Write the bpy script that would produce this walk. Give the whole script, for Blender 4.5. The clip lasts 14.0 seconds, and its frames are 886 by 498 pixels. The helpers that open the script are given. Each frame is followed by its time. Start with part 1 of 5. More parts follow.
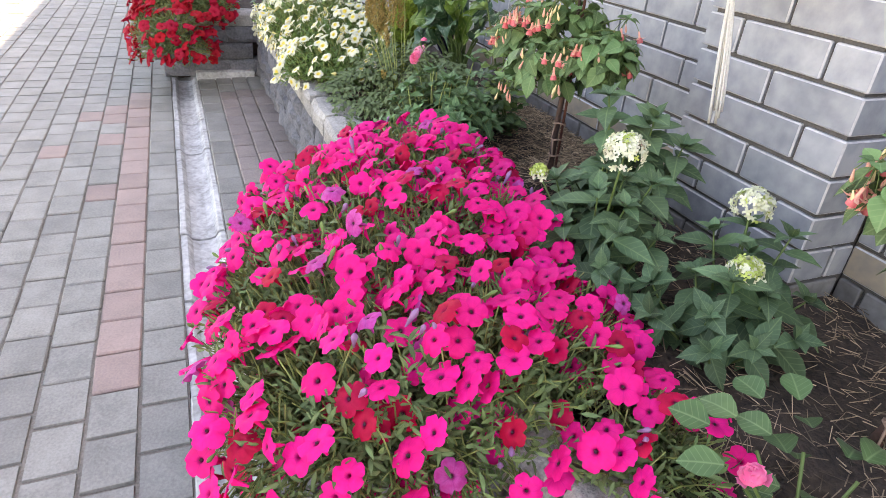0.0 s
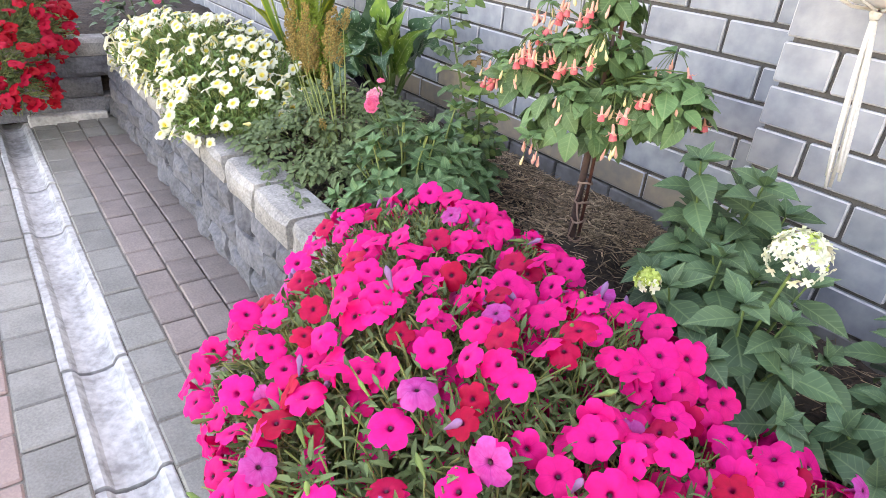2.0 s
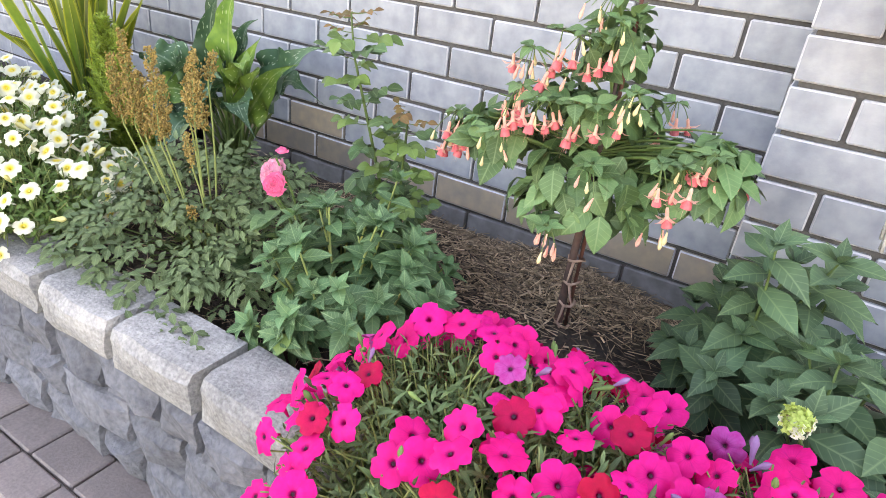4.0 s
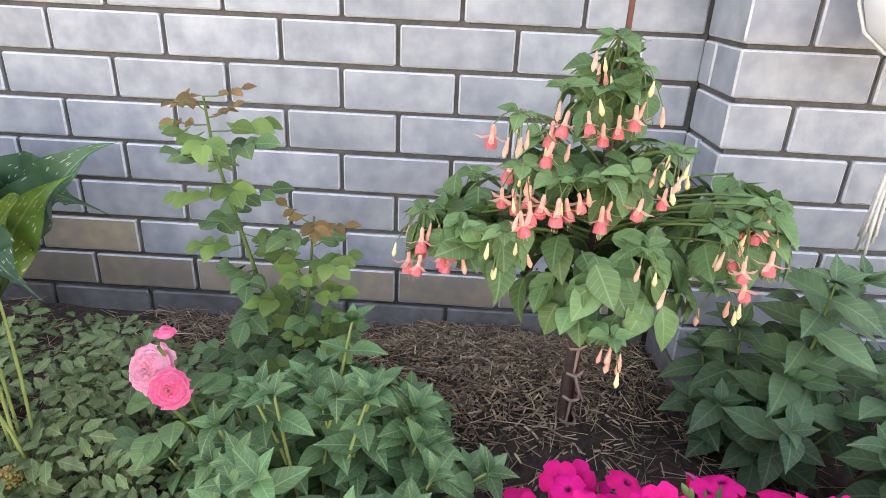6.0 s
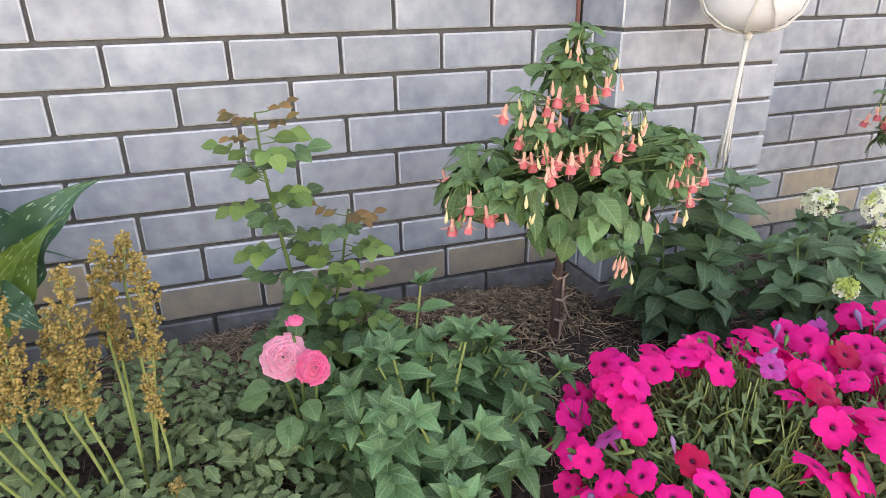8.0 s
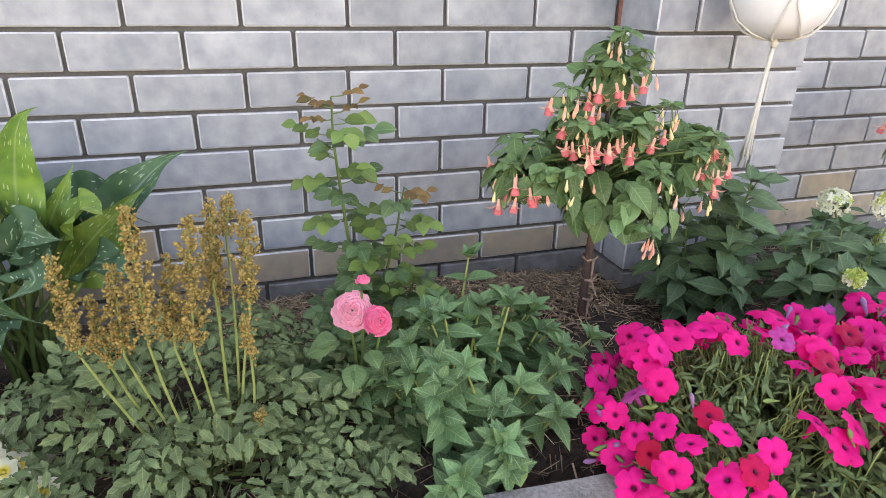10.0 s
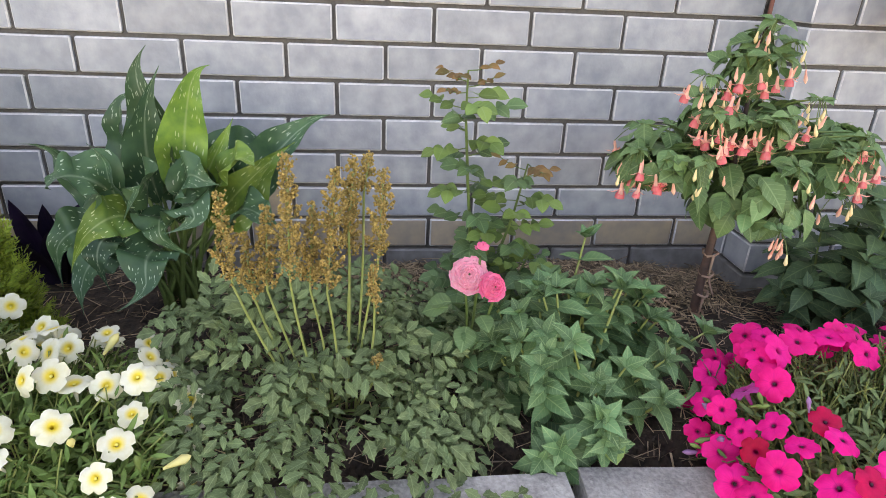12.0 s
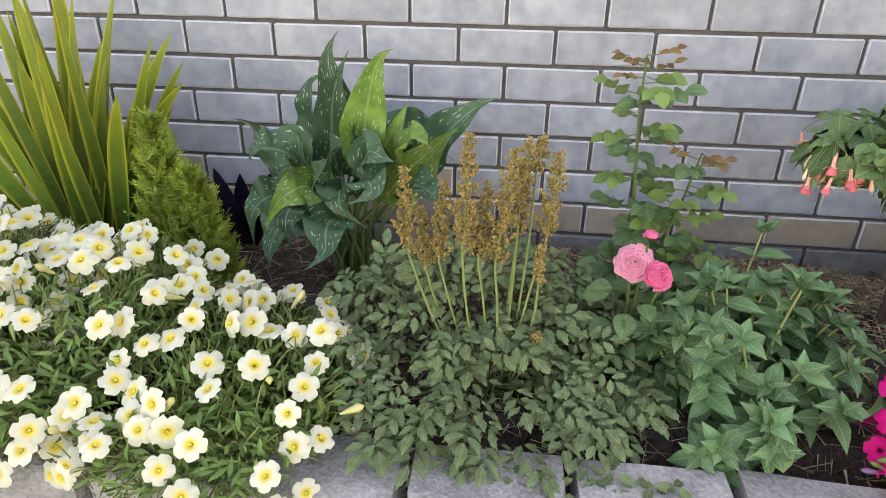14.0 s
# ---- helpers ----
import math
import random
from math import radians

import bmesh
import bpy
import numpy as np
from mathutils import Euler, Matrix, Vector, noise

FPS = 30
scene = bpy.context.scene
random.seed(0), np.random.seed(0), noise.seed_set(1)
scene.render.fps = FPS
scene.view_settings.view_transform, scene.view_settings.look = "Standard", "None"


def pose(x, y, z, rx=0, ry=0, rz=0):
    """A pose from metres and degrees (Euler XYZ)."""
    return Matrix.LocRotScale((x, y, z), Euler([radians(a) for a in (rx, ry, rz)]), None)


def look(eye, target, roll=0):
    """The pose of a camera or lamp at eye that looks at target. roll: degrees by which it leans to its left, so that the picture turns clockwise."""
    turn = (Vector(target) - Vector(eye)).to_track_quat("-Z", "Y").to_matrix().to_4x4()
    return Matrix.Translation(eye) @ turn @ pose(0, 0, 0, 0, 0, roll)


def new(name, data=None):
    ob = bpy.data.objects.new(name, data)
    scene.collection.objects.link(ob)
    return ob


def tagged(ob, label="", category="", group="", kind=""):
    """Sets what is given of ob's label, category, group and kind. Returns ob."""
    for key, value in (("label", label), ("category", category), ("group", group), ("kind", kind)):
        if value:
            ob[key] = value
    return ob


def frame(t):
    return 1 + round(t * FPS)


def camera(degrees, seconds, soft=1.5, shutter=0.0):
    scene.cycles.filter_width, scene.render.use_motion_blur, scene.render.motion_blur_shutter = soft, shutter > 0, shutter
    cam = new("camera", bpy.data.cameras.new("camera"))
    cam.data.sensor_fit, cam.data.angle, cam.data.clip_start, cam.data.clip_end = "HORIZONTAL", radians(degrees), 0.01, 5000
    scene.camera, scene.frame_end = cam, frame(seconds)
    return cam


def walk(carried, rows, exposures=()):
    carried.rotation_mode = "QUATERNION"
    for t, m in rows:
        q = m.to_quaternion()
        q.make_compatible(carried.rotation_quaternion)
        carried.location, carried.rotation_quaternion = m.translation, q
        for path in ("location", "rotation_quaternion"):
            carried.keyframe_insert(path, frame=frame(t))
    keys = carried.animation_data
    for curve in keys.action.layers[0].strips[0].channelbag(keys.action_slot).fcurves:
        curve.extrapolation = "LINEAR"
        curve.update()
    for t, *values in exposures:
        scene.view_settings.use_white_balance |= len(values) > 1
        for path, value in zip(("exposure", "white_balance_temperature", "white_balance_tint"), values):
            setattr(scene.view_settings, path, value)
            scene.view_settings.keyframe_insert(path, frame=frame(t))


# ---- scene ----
EXPO = [(0.0, 2.9, 9700, 24), (0.6, 3.1, 9700, 24), (2.0, 3.2, 9700, 24), (4.2, 3.25, 9700, 24), (6.4, 2.95, 9700, 24), (9.4, 2.8, 9900, 24), (11.0, 2.77, 10000, 24), (14.0, 2.74, 10200, 24)]
cam = camera(71.4, 14.0, soft=0.5)
PATH = [
    (0, (1.929, -1.571, 1.268), (0.339, -0.864, 0.283), 5.0),
    (0.5, (1.808, -1.58, 1.26), (0.217, -0.871, 0.277), 5.5),
    (1, (1.623, -1.644, 1.255), (0.1, -0.752, 0.314), 2.2),
    (1.5, (1.451, -1.686, 1.238), (0.0, -0.684, 0.293), 3.9),
    (2, (1.226, -1.67, 1.24), (-0.156, -0.578, 0.291), 5.2),
    (2.5, (1.058, -1.677, 1.238), (-0.271, -0.535, 0.274), 5.1),
    (3, (0.898, -1.705, 1.243), (-0.232, -0.333, 0.327), 4.7),
    (3.5, (0.752, -1.703, 1.234), (-0.253, -0.236, 0.318), 7.8),
    (4, (0.581, -1.637, 1.239), (-0.29, -0.073, 0.347), 7.0),
    (5.2, (0.235, -1.56, 1.246), (-0.085, 0.2, 0.405), 4.2),
    (6.5, (-0.117, -1.353, 1.244), (0.144, 0.473, 0.47), 0.9),
    (7, (-0.265, -1.42, 1.242), (0.333, 0.327, 0.473), -0.9),
    (9.5, (-0.481, -1.642, 1.267), (0.127, 0.101, 0.495), -0.7),
    (10, (-0.526, -1.662, 1.263), (0.038, 0.09, 0.48), 1.1),
    (10.5, (-0.559, -1.681, 1.263), (-0.004, 0.083, 0.501), 1.4),
    (11, (-0.557, -1.698, 1.259), (-0.036, 0.07, 0.484), 1.5),
    (11.5, (-0.567, -1.705, 1.253), (-0.131, 0.069, 0.438), 2.6),
    (12, (-0.566, -1.708, 1.249), (-0.329, 0.097, 0.421), 2.8),
    (12.5, (-0.553, -1.705, 1.25), (-0.421, 0.101, 0.402), 3.0),
    (13, (-0.554, -1.705, 1.242), (-0.555, 0.1, 0.38), 3.0),
    (13.5, (-0.574, -1.717, 1.244), (-0.663, 0.078, 0.369), 1.8),
    (14, (-0.622, -1.744, 1.249), (-0.818, 0.042, 0.371), 0.9),
]
walk(cam, [(t, look(eye, target, roll)) for t, eye, target, roll in PATH], exposures=EXPO)

# ---- light: open shade behind a tall house wall, sun from beyond it ----
SUN_EL, SUN_AZ = 50.0, 8.0
world = bpy.data.worlds.new("sky")
scene.world = world
world.use_nodes = True
wn = world.node_tree.nodes
sky = wn.new("ShaderNodeTexSky")
sky.sky_type, sky.sun_disc = "NISHITA", False
sky.sun_elevation, sky.sun_rotation = radians(SUN_EL), radians(SUN_AZ)
wn["Background"].inputs["Strength"].default_value = 0.15
world.node_tree.links.new(sky.outputs["Color"], wn["Background"].inputs["Color"])
sun = new("sun", bpy.data.lights.new("sun", "SUN"))
sun.data.energy, sun.data.angle, sun.data.color = 3.5, radians(0.5), (1.0, 0.95, 0.87)
_d = Vector((math.sin(radians(SUN_AZ)) * math.cos(radians(SUN_EL)), math.cos(radians(SUN_AZ)) * math.cos(radians(SUN_EL)), math.sin(radians(SUN_EL))))
sun.matrix_world = look(tuple(_d * 20), (0, 0, 0))

# ---- materials ----
def mat(name, col, rough=0.6, col2=None, fine=60.0, coarse=6.0, amt=0.25, rand=0.0, bump=0.2, metal=0.0, spec=0.5, island=False, trans=0.0, hue=0.0, bump_scale=None, bump_dist=0.004):
    """Principled material: two scales of noise between two colours, a random shift per object or per island, fine relief."""
    m = bpy.data.materials.new(name)
    m.use_nodes = True
    nt = m.node_tree
    n, ln = nt.nodes, nt.links
    b = n["Principled BSDF"]
    b.inputs["Roughness"].default_value, b.inputs["Metallic"].default_value = rough, metal
    b.inputs["Specular IOR Level"].default_value = spec
    tc = n.new("ShaderNodeTexCoord")
    src = tc.outputs["Object"]
    geo = n.new("ShaderNodeNewGeometry")
    oi = n.new("ShaderNodeObjectInfo")
    rnd = geo.outputs["Random Per Island"] if island else oi.outputs["Random"]
    shift = n.new("ShaderNodeVectorMath")
    shift.operation = "MULTIPLY_ADD"
    comb = n.new("ShaderNodeCombineXYZ")
    for i in range(3):
        ln.new(rnd, comb.inputs[i])
    shift.inputs[1].default_value = (17.3, 31.7, 11.9)
    ln.new(comb.outputs[0], shift.inputs[0])
    ln.new(src, shift.inputs[2])
    n1, n2 = n.new("ShaderNodeTexNoise"), n.new("ShaderNodeTexNoise")
    for nn, sc in ((n1, fine), (n2, coarse)):
        nn.inputs["Scale"].default_value, nn.inputs["Detail"].default_value = sc, 5.0
        ln.new(shift.outputs[0], nn.inputs["Vector"])
    mx = n.new("ShaderNodeMix")
    mx.data_type = "RGBA"
    c2 = col2 or tuple(c * (1 - amt) for c in col)
    mx.inputs[6].default_value, mx.inputs[7].default_value = (*col, 1), (*c2, 1)
    add = n.new("ShaderNodeMath")
    add.operation = "ADD"
    ln.new(n1.outputs["Fac"], add.inputs[0])
    ln.new(n2.outputs["Fac"], add.inputs[1])
    mr = n.new("ShaderNodeMapRange")
    mr.inputs[1].default_value, mr.inputs[2].default_value = 0.72, 1.28
    ln.new(add.outputs[0], mr.inputs[0])
    ln.new(mr.outputs[0], mx.inputs[0])
    hsv = n.new("ShaderNodeHueSaturation")
    ln.new(mx.outputs[2], hsv.inputs["Color"])
    vr = n.new("ShaderNodeMapRange")
    vr.inputs[3].default_value, vr.inputs[4].default_value = 1 - rand, 1 + rand
    ln.new(rnd, vr.inputs[0])
    ln.new(vr.outputs[0], hsv.inputs["Value"])
    if hue:
        wn_ = n.new("ShaderNodeTexWhiteNoise")
        wn_.noise_dimensions = "1D"
        ln.new(rnd, wn_.inputs["W"])
        hr = n.new("ShaderNodeMapRange")
        hr.inputs[3].default_value, hr.inputs[4].default_value = 0.5 - hue, 0.5 + hue
        ln.new(wn_.outputs["Value"], hr.inputs[0])
        ln.new(hr.outputs[0], hsv.inputs["Hue"])
    ln.new(hsv.outputs[0], b.inputs["Base Color"])
    if bump:
        bp = n.new("ShaderNodeBump")
        bp.inputs["Strength"].default_value, bp.inputs["Distance"].default_value = bump, bump_dist
        if bump_scale:
            n3 = n.new("ShaderNodeTexNoise")
            n3.inputs["Scale"].default_value, n3.inputs["Detail"].default_value = bump_scale, 6.0
            ln.new(shift.outputs[0], n3.inputs["Vector"])
            ln.new(n3.outputs["Fac"], bp.inputs["Height"])
        else:
            ln.new(add.outputs[0], bp.inputs["Height"])
        ln.new(bp.outputs[0], b.inputs["Normal"])
    if trans:
        tr = n.new("ShaderNodeBsdfTranslucent")
        ln.new(hsv.outputs[0], tr.inputs["Color"])
        ms = n.new("ShaderNodeMixShader")
        ms.inputs[0].default_value = trans
        ln.new(b.outputs[0], ms.inputs[1])
        ln.new(tr.outputs[0], ms.inputs[2])
        ln.new(ms.outputs[0], n["Material Output"].inputs["Surface"])
    m["hsv_node"] = hsv.name
    return m


def uv_mask(m, kind, colour, amount):
    """Draws veins, specks or a radial throat, laid out on the UV map, over the colour of a leaf or petal material."""
    nt = m.node_tree
    n, ln = nt.nodes, nt.links
    hsv = n[m["hsv_node"]]
    col_out = hsv.outputs[2] if hsv.type == "MIX" else hsv.outputs[0]
    outs = [l.to_socket for l in list(ln) if l.from_node == hsv]
    uv = n.new("ShaderNodeUVMap")
    sep = n.new("ShaderNodeSeparateXYZ")
    ln.new(uv.outputs[0], sep.inputs[0])

    def mth(op, a, bb=None, clamp=False):
        k = n.new("ShaderNodeMath")
        k.operation, k.use_clamp = op, clamp
        for i, v in enumerate((a, bb)):
            if v is None:
                continue
            if isinstance(v, (int, float)):
                k.inputs[i].default_value = v
            else:
                ln.new(v, k.inputs[i])
        return k.outputs[0]
    u, v = sep.outputs[0], sep.outputs[1]
    if kind == "veins":
        a = mth("ABSOLUTE", mth("SUBTRACT", u, 0.5))
        mid = mth("SUBTRACT", 1.0, mth("MULTIPLY", a, 22.0), True)
        side = mth("FRACT", mth("MULTIPLY", mth("SUBTRACT", v, mth("MULTIPLY", a, 0.55)), 6.5))
        sd = mth("SUBTRACT", 1.0, mth("MULTIPLY", mth("ABSOLUTE", mth("SUBTRACT", side, 0.5)), 9.0), True)
        fac = mth("MULTIPLY", mth("MAXIMUM", mid, mth("MULTIPLY", sd, 0.55)), amount)
    elif kind == "petal":
        # u: angle in fifths, v: radius; dark lines along each petal, fading outwards
        a = mth("ABSOLUTE", mth("SUBTRACT", mth("FRACT", u), 0.5))
        mid = mth("SUBTRACT", 1.0, mth("MULTIPLY", a, 9.0), True)
        fine_ = mth("SUBTRACT", 1.0, mth("MULTIPLY", mth("ABSOLUTE", mth("SUBTRACT", mth("FRACT", mth("MULTIPLY", u, 5.0)), 0.5)), 4.0), True)
        fac = mth("MULTIPLY", mth("MULTIPLY", mth("MAXIMUM", mid, mth("MULTIPLY", fine_, 0.4)), mth("SUBTRACT", 1.05, v, True)), amount)
    elif kind == "specks":
        mp = n.new("ShaderNodeCombineXYZ")
        ln.new(mth("MULTIPLY", u, 13.0), mp.inputs[0])
        ln.new(mth("SUBTRACT", mth("MULTIPLY", v, 15.0), mth("MULTIPLY", mth("ABSOLUTE", mth("SUBTRACT", u, 0.5)), 9.0)), mp.inputs[1])
        vo = n.new("ShaderNodeTexVoronoi")
        vo.inputs["Scale"].default_value = 1.0
        ln.new(mp.outputs[0], vo.inputs["Vector"])
        fac = mth("MULTIPLY", mth("LESS_THAN", vo.outputs["Distance"], 0.22), amount)
        a = mth("ABSOLUTE", mth("SUBTRACT", u, 0.5))
        fac = mth("MAXIMUM", fac, mth("MULTIPLY", mth("SUBTRACT", 1.0, mth("MULTIPLY", a, 24.0), True), amount * 0.4))
    elif kind == "centre":
        fac = mth("MULTIPLY", mth("SUBTRACT", 1.0, mth("MULTIPLY", mth("SUBTRACT", v, 0.12), 6.0), True), amount)
    elif kind == "wide_centre":
        fac = mth("MULTIPLY", mth("SUBTRACT", 1.0, mth("MULTIPLY", mth("SUBTRACT", v, 0.24), 2.9), True), amount)
    elif kind == "edges":
        a = mth("ABSOLUTE", mth("SUBTRACT", u, 0.5))
        fac = mth("MULTIPLY", mth("MULTIPLY", mth("SUBTRACT", a, 0.33), 7.0, True), amount)
    elif kind == "tips":
        fac = mth("MULTIPLY", mth("MULTIPLY", v, v), amount)
    mx = n.new("ShaderNodeMix")
    mx.data_type = "RGBA"
    mx.inputs[7].default_value = (*colour, 1)
    ln.new(col_out, mx.inputs[6])
    ln.new(fac, mx.inputs[0])
    m["hsv_node"] = mx.name
    for s in outs:
        ln.new(mx.outputs[2], s)
    return m


M = {}
M["brick"] = mat("grey_brick", (0.37, 0.385, 0.40), 0.40, (0.215, 0.235, 0.265), fine=22, coarse=9, rand=0.12, bump=0.3, bump_scale=160, bump_dist=0.002)
M["brick_edge"] = mat("brick_edge", (0.62, 0.61, 0.60), 0.5, (0.42, 0.42, 0.43), fine=90, coarse=20, rand=0.08, bump=0.2)
M["brick_tan"] = mat("tan_stained_brick", (0.42, 0.325, 0.225), 0.5, (0.28, 0.24, 0.20), fine=28, coarse=7, rand=0.14, bump=0.12, bump_scale=120, bump_dist=0.002)
M["brick_base"] = mat("stained_base_brick", (0.24, 0.235, 0.23), 0.7, (0.13, 0.12, 0.11), fine=30, coarse=8, rand=0.12, bump=0.2, bump_scale=120, bump_dist=0.002)
M["mortar"] = mat("dark_mortar", (0.13, 0.12, 0.11), 0.9, (0.08, 0.075, 0.07), fine=150, coarse=25, bump=0.6)
M["stone"] = mat("rough_stone", (0.19, 0.19, 0.20), 0.85, (0.085, 0.087, 0.095), fine=70, coarse=12, rand=0.2, bump=0.8, bump_scale=90, bump_dist=0.008)
M["cap"] = mat("cap_stone", (0.39, 0.37, 0.335), 0.85, (0.17, 0.163, 0.15), fine=130, coarse=12, rand=0.12, bump=0.8, bump_scale=160, bump_dist=0.004)
M["paver_grey"] = mat("grey_paver", (0.262, 0.25, 0.218), 0.62, (0.165, 0.158, 0.137), fine=140, coarse=9, rand=0.12, bump=0.35, bump_scale=220, bump_dist=0.002)
M["paver_brown"] = mat("brown_paver", (0.265, 0.21, 0.185), 0.66, (0.17, 0.137, 0.12), fine=140, coarse=9, rand=0.12, bump=0.35, bump_scale=220, bump_dist=0.002)
M["paver_red"] = mat("red_paver", (0.33, 0.23, 0.195), 0.66, (0.235, 0.17, 0.148), fine=140, coarse=9, rand=0.15, bump=0.35, bump_scale=220, bump_dist=0.002)
M["paver_mix"] = mat("mixed_paver", (0.262, 0.25, 0.218), 0.62, (0.165, 0.158, 0.137), fine=140, coarse=9, rand=0.12, bump=0.3, island=True)
M["sand"] = mat("joint_sand", (0.24, 0.215, 0.18), 0.95, (0.13, 0.12, 0.10), fine=160, coarse=8, bump=0.5)
M["concrete"] = mat("pale_concrete", (0.58, 0.57, 0.54), 0.8, (0.27, 0.26, 0.243), fine=45, coarse=9, rand=0.08, bump=0.3)
M["earth"] = mat("dark_soil", (0.08, 0.053, 0.037), 0.95, (0.022, 0.015, 0.011), fine=70, coarse=9, bump=1.0, bump_dist=0.012)
M["straw"] = mat("dry_straw", (0.52, 0.38, 0.245), 0.8, (0.085, 0.05, 0.032), fine=14, coarse=5, rand=0.75, bump=0, island=True)
M["bark"] = mat("brown_bark", (0.11, 0.055, 0.04), 0.7, (0.05, 0.03, 0.025), fine=80, coarse=15, bump=0.6)
M["rust"] = mat("rusty_rod", (0.16, 0.05, 0.03), 0.8, (0.08, 0.03, 0.02), fine=120, coarse=20, bump=0.4)
M["stem"] = mat("green_stem", (0.12, 0.19, 0.05), 0.6, (0.07, 0.12, 0.03), fine=50, coarse=9, bump=0.1)
M["stem_pale"] = mat("pale_stem", (0.26, 0.30, 0.10), 0.6, (0.16, 0.21, 0.05), fine=50, coarse=9, bump=0.1)
M["pot"] = mat("white_plastic", (0.80, 0.80, 0.79), 0.3, (0.74, 0.74, 0.73), fine=40, coarse=5, bump=0.05)
M["rope"] = mat("white_cord", (0.74, 0.72, 0.66), 0.9, (0.58, 0.56, 0.5), fine=200, coarse=30, bump=0.6)


def leafmat(name, col, col2, rough=0.5, rand=0.32, vein=(0.27, 0.38, 0.17), va=0.45, hue=0.012, trans=0.14, kind="veins", island=False, spec=0.22):
    m = mat(name, col, rough, col2, fine=45, coarse=12, rand=rand, bump=0.15, trans=trans, hue=hue, spec=spec, island=island)
    return uv_mask(m, kind, vein, va)


M["leaf_pet"] = leafmat("petunia_leaf", (0.15, 0.22, 0.085), (0.07, 0.115, 0.042), va=0.2, island=True, rand=0.35)
M["leaf_petw"] = leafmat("white_petunia_leaf", (0.15, 0.25, 0.065), (0.08, 0.145, 0.038), va=0.2, island=True, rand=0.3)
M["leaf_fu"] = leafmat("fuchsia_leaf", (0.125, 0.225, 0.085), (0.085, 0.16, 0.06), va=0.5, rough=0.45)
M["leaf_hy"] = leafmat("hydrangea_leaf", (0.095, 0.169, 0.081), (0.065, 0.121, 0.061), va=0.4, rough=0.5)
M["leaf_mir"] = leafmat("four_o_clock_leaf", (0.105, 0.205, 0.088), (0.07, 0.145, 0.058), va=0.6)
M["leaf_rose"] = leafmat("rose_leaf", (0.088, 0.162, 0.061), (0.061, 0.115, 0.047), va=0.4, rough=0.4)
M["leaf_ros2"] = leafmat("young_rose_leaf", (0.16, 0.25, 0.065), (0.11, 0.185, 0.05), va=0.25, rough=0.4)
M["leaf_red"] = leafmat("reddish_rose_leaf", (0.22, 0.11, 0.04), (0.13, 0.09, 0.03), va=0.2, rough=0.4)
M["leaf_ast"] = leafmat("astilbe_leaf", (0.135, 0.185, 0.078), (0.06, 0.09, 0.038), va=0.45, island=True, rand=0.42, rough=0.6)
M["leaf_yel"] = leafmat("pale_leaf", (0.19, 0.28, 0.085), (0.13, 0.21, 0.06), va=0.3)
M["leaf_calla"] = leafmat("spotted_leaf", (0.052, 0.115, 0.05), (0.03, 0.078, 0.04), va=0.6, vein=(0.5, 0.6, 0.42), kind="specks", rough=0.35)
M["leaf_calla2"] = leafmat("bright_spotted_leaf", (0.15, 0.25, 0.045), (0.06, 0.14, 0.035), va=0.6, vein=(0.55, 0.62, 0.35), kind="specks", rough=0.35)
M["leaf_lily"] = leafmat("strap_leaf", (0.085, 0.175, 0.025), (0.045, 0.11, 0.02), rand=0.4, va=0.4, vein=(0.46, 0.42, 0.03), kind="tips", rough=0.4)
uv_mask(M["leaf_lily"], "edges", (0.48, 0.44, 0.05), 0.7)
M["leaf_pur"] = leafmat("dark_purple_leaf", (0.022, 0.012, 0.032), (0.012, 0.008, 0.02), va=0.2, vein=(0.05, 0.03, 0.07), rough=0.35)
M["thuja"] = leafmat("thuja_scale", (0.30, 0.40, 0.06), (0.14, 0.23, 0.04), va=0.5, vein=(0.24, 0.28, 0.04), kind="tips", island=True, rand=0.3)
M["plume"] = mat("dry_plume", (0.46, 0.31, 0.095), 0.85, (0.24, 0.17, 0.05), fine=60, coarse=20, rand=0.35, bump=0, island=True, trans=0.15)


def petal(name, col, col2, dark, amt, rand=0.1, hue=0.004, trans=0.25, island=False):
    m = mat(name, col, 0.6, col2, fine=120, coarse=30, rand=rand, bump=0.1, trans=trans, hue=hue, spec=0.2, island=island)
    return uv_mask(m, "petal", dark, amt)


M["mag"] = petal("magenta_petal", (0.92, 0.014, 0.235), (0.84, 0.009, 0.185), (0.42, 0.0, 0.12), 0.45)
M["crim"] = petal("crimson_petal", (0.56, 0.004, 0.055), (0.45, 0.004, 0.045), (0.25, 0.0, 0.03), 0.35)
M["vio"] = petal("violet_petal", (0.50, 0.03, 0.23), (0.55, 0.08, 0.32), (0.18, 0.01, 0.14), 0.6)
M["red"] = petal("red_petal", (0.46, 0.005, 0.022), (0.33, 0.004, 0.016), (0.15, 0.0, 0.01), 0.3, island=False)
M["white"] = uv_mask(petal("cream_petal", (0.70, 0.69, 0.55), (0.66, 0.64, 0.44), (0.62, 0.54, 0.14), 0.30, hue=0.004), "wide_centre", (0.78, 0.58, 0.05), 0.95)
for _k in ("mag", "crim", "vio"):
    uv_mask(M[_k], "centre", (0.20, 0.0, 0.06), 0.6)
M["throat"] = mat("dark_throat", (0.07, 0.004, 0.025), 0.7, bump=0)
M["yellow"] = mat("yellow_throat", (0.78, 0.66, 0.14), 0.7, (0.72, 0.62, 0.16), bump=0)
M["rosepink"] = petal("rose_petal", (0.86, 0.30, 0.42), (0.88, 0.50, 0.58), (0.7, 0.1, 0.2), 0.3, island=True, rand=0.15)
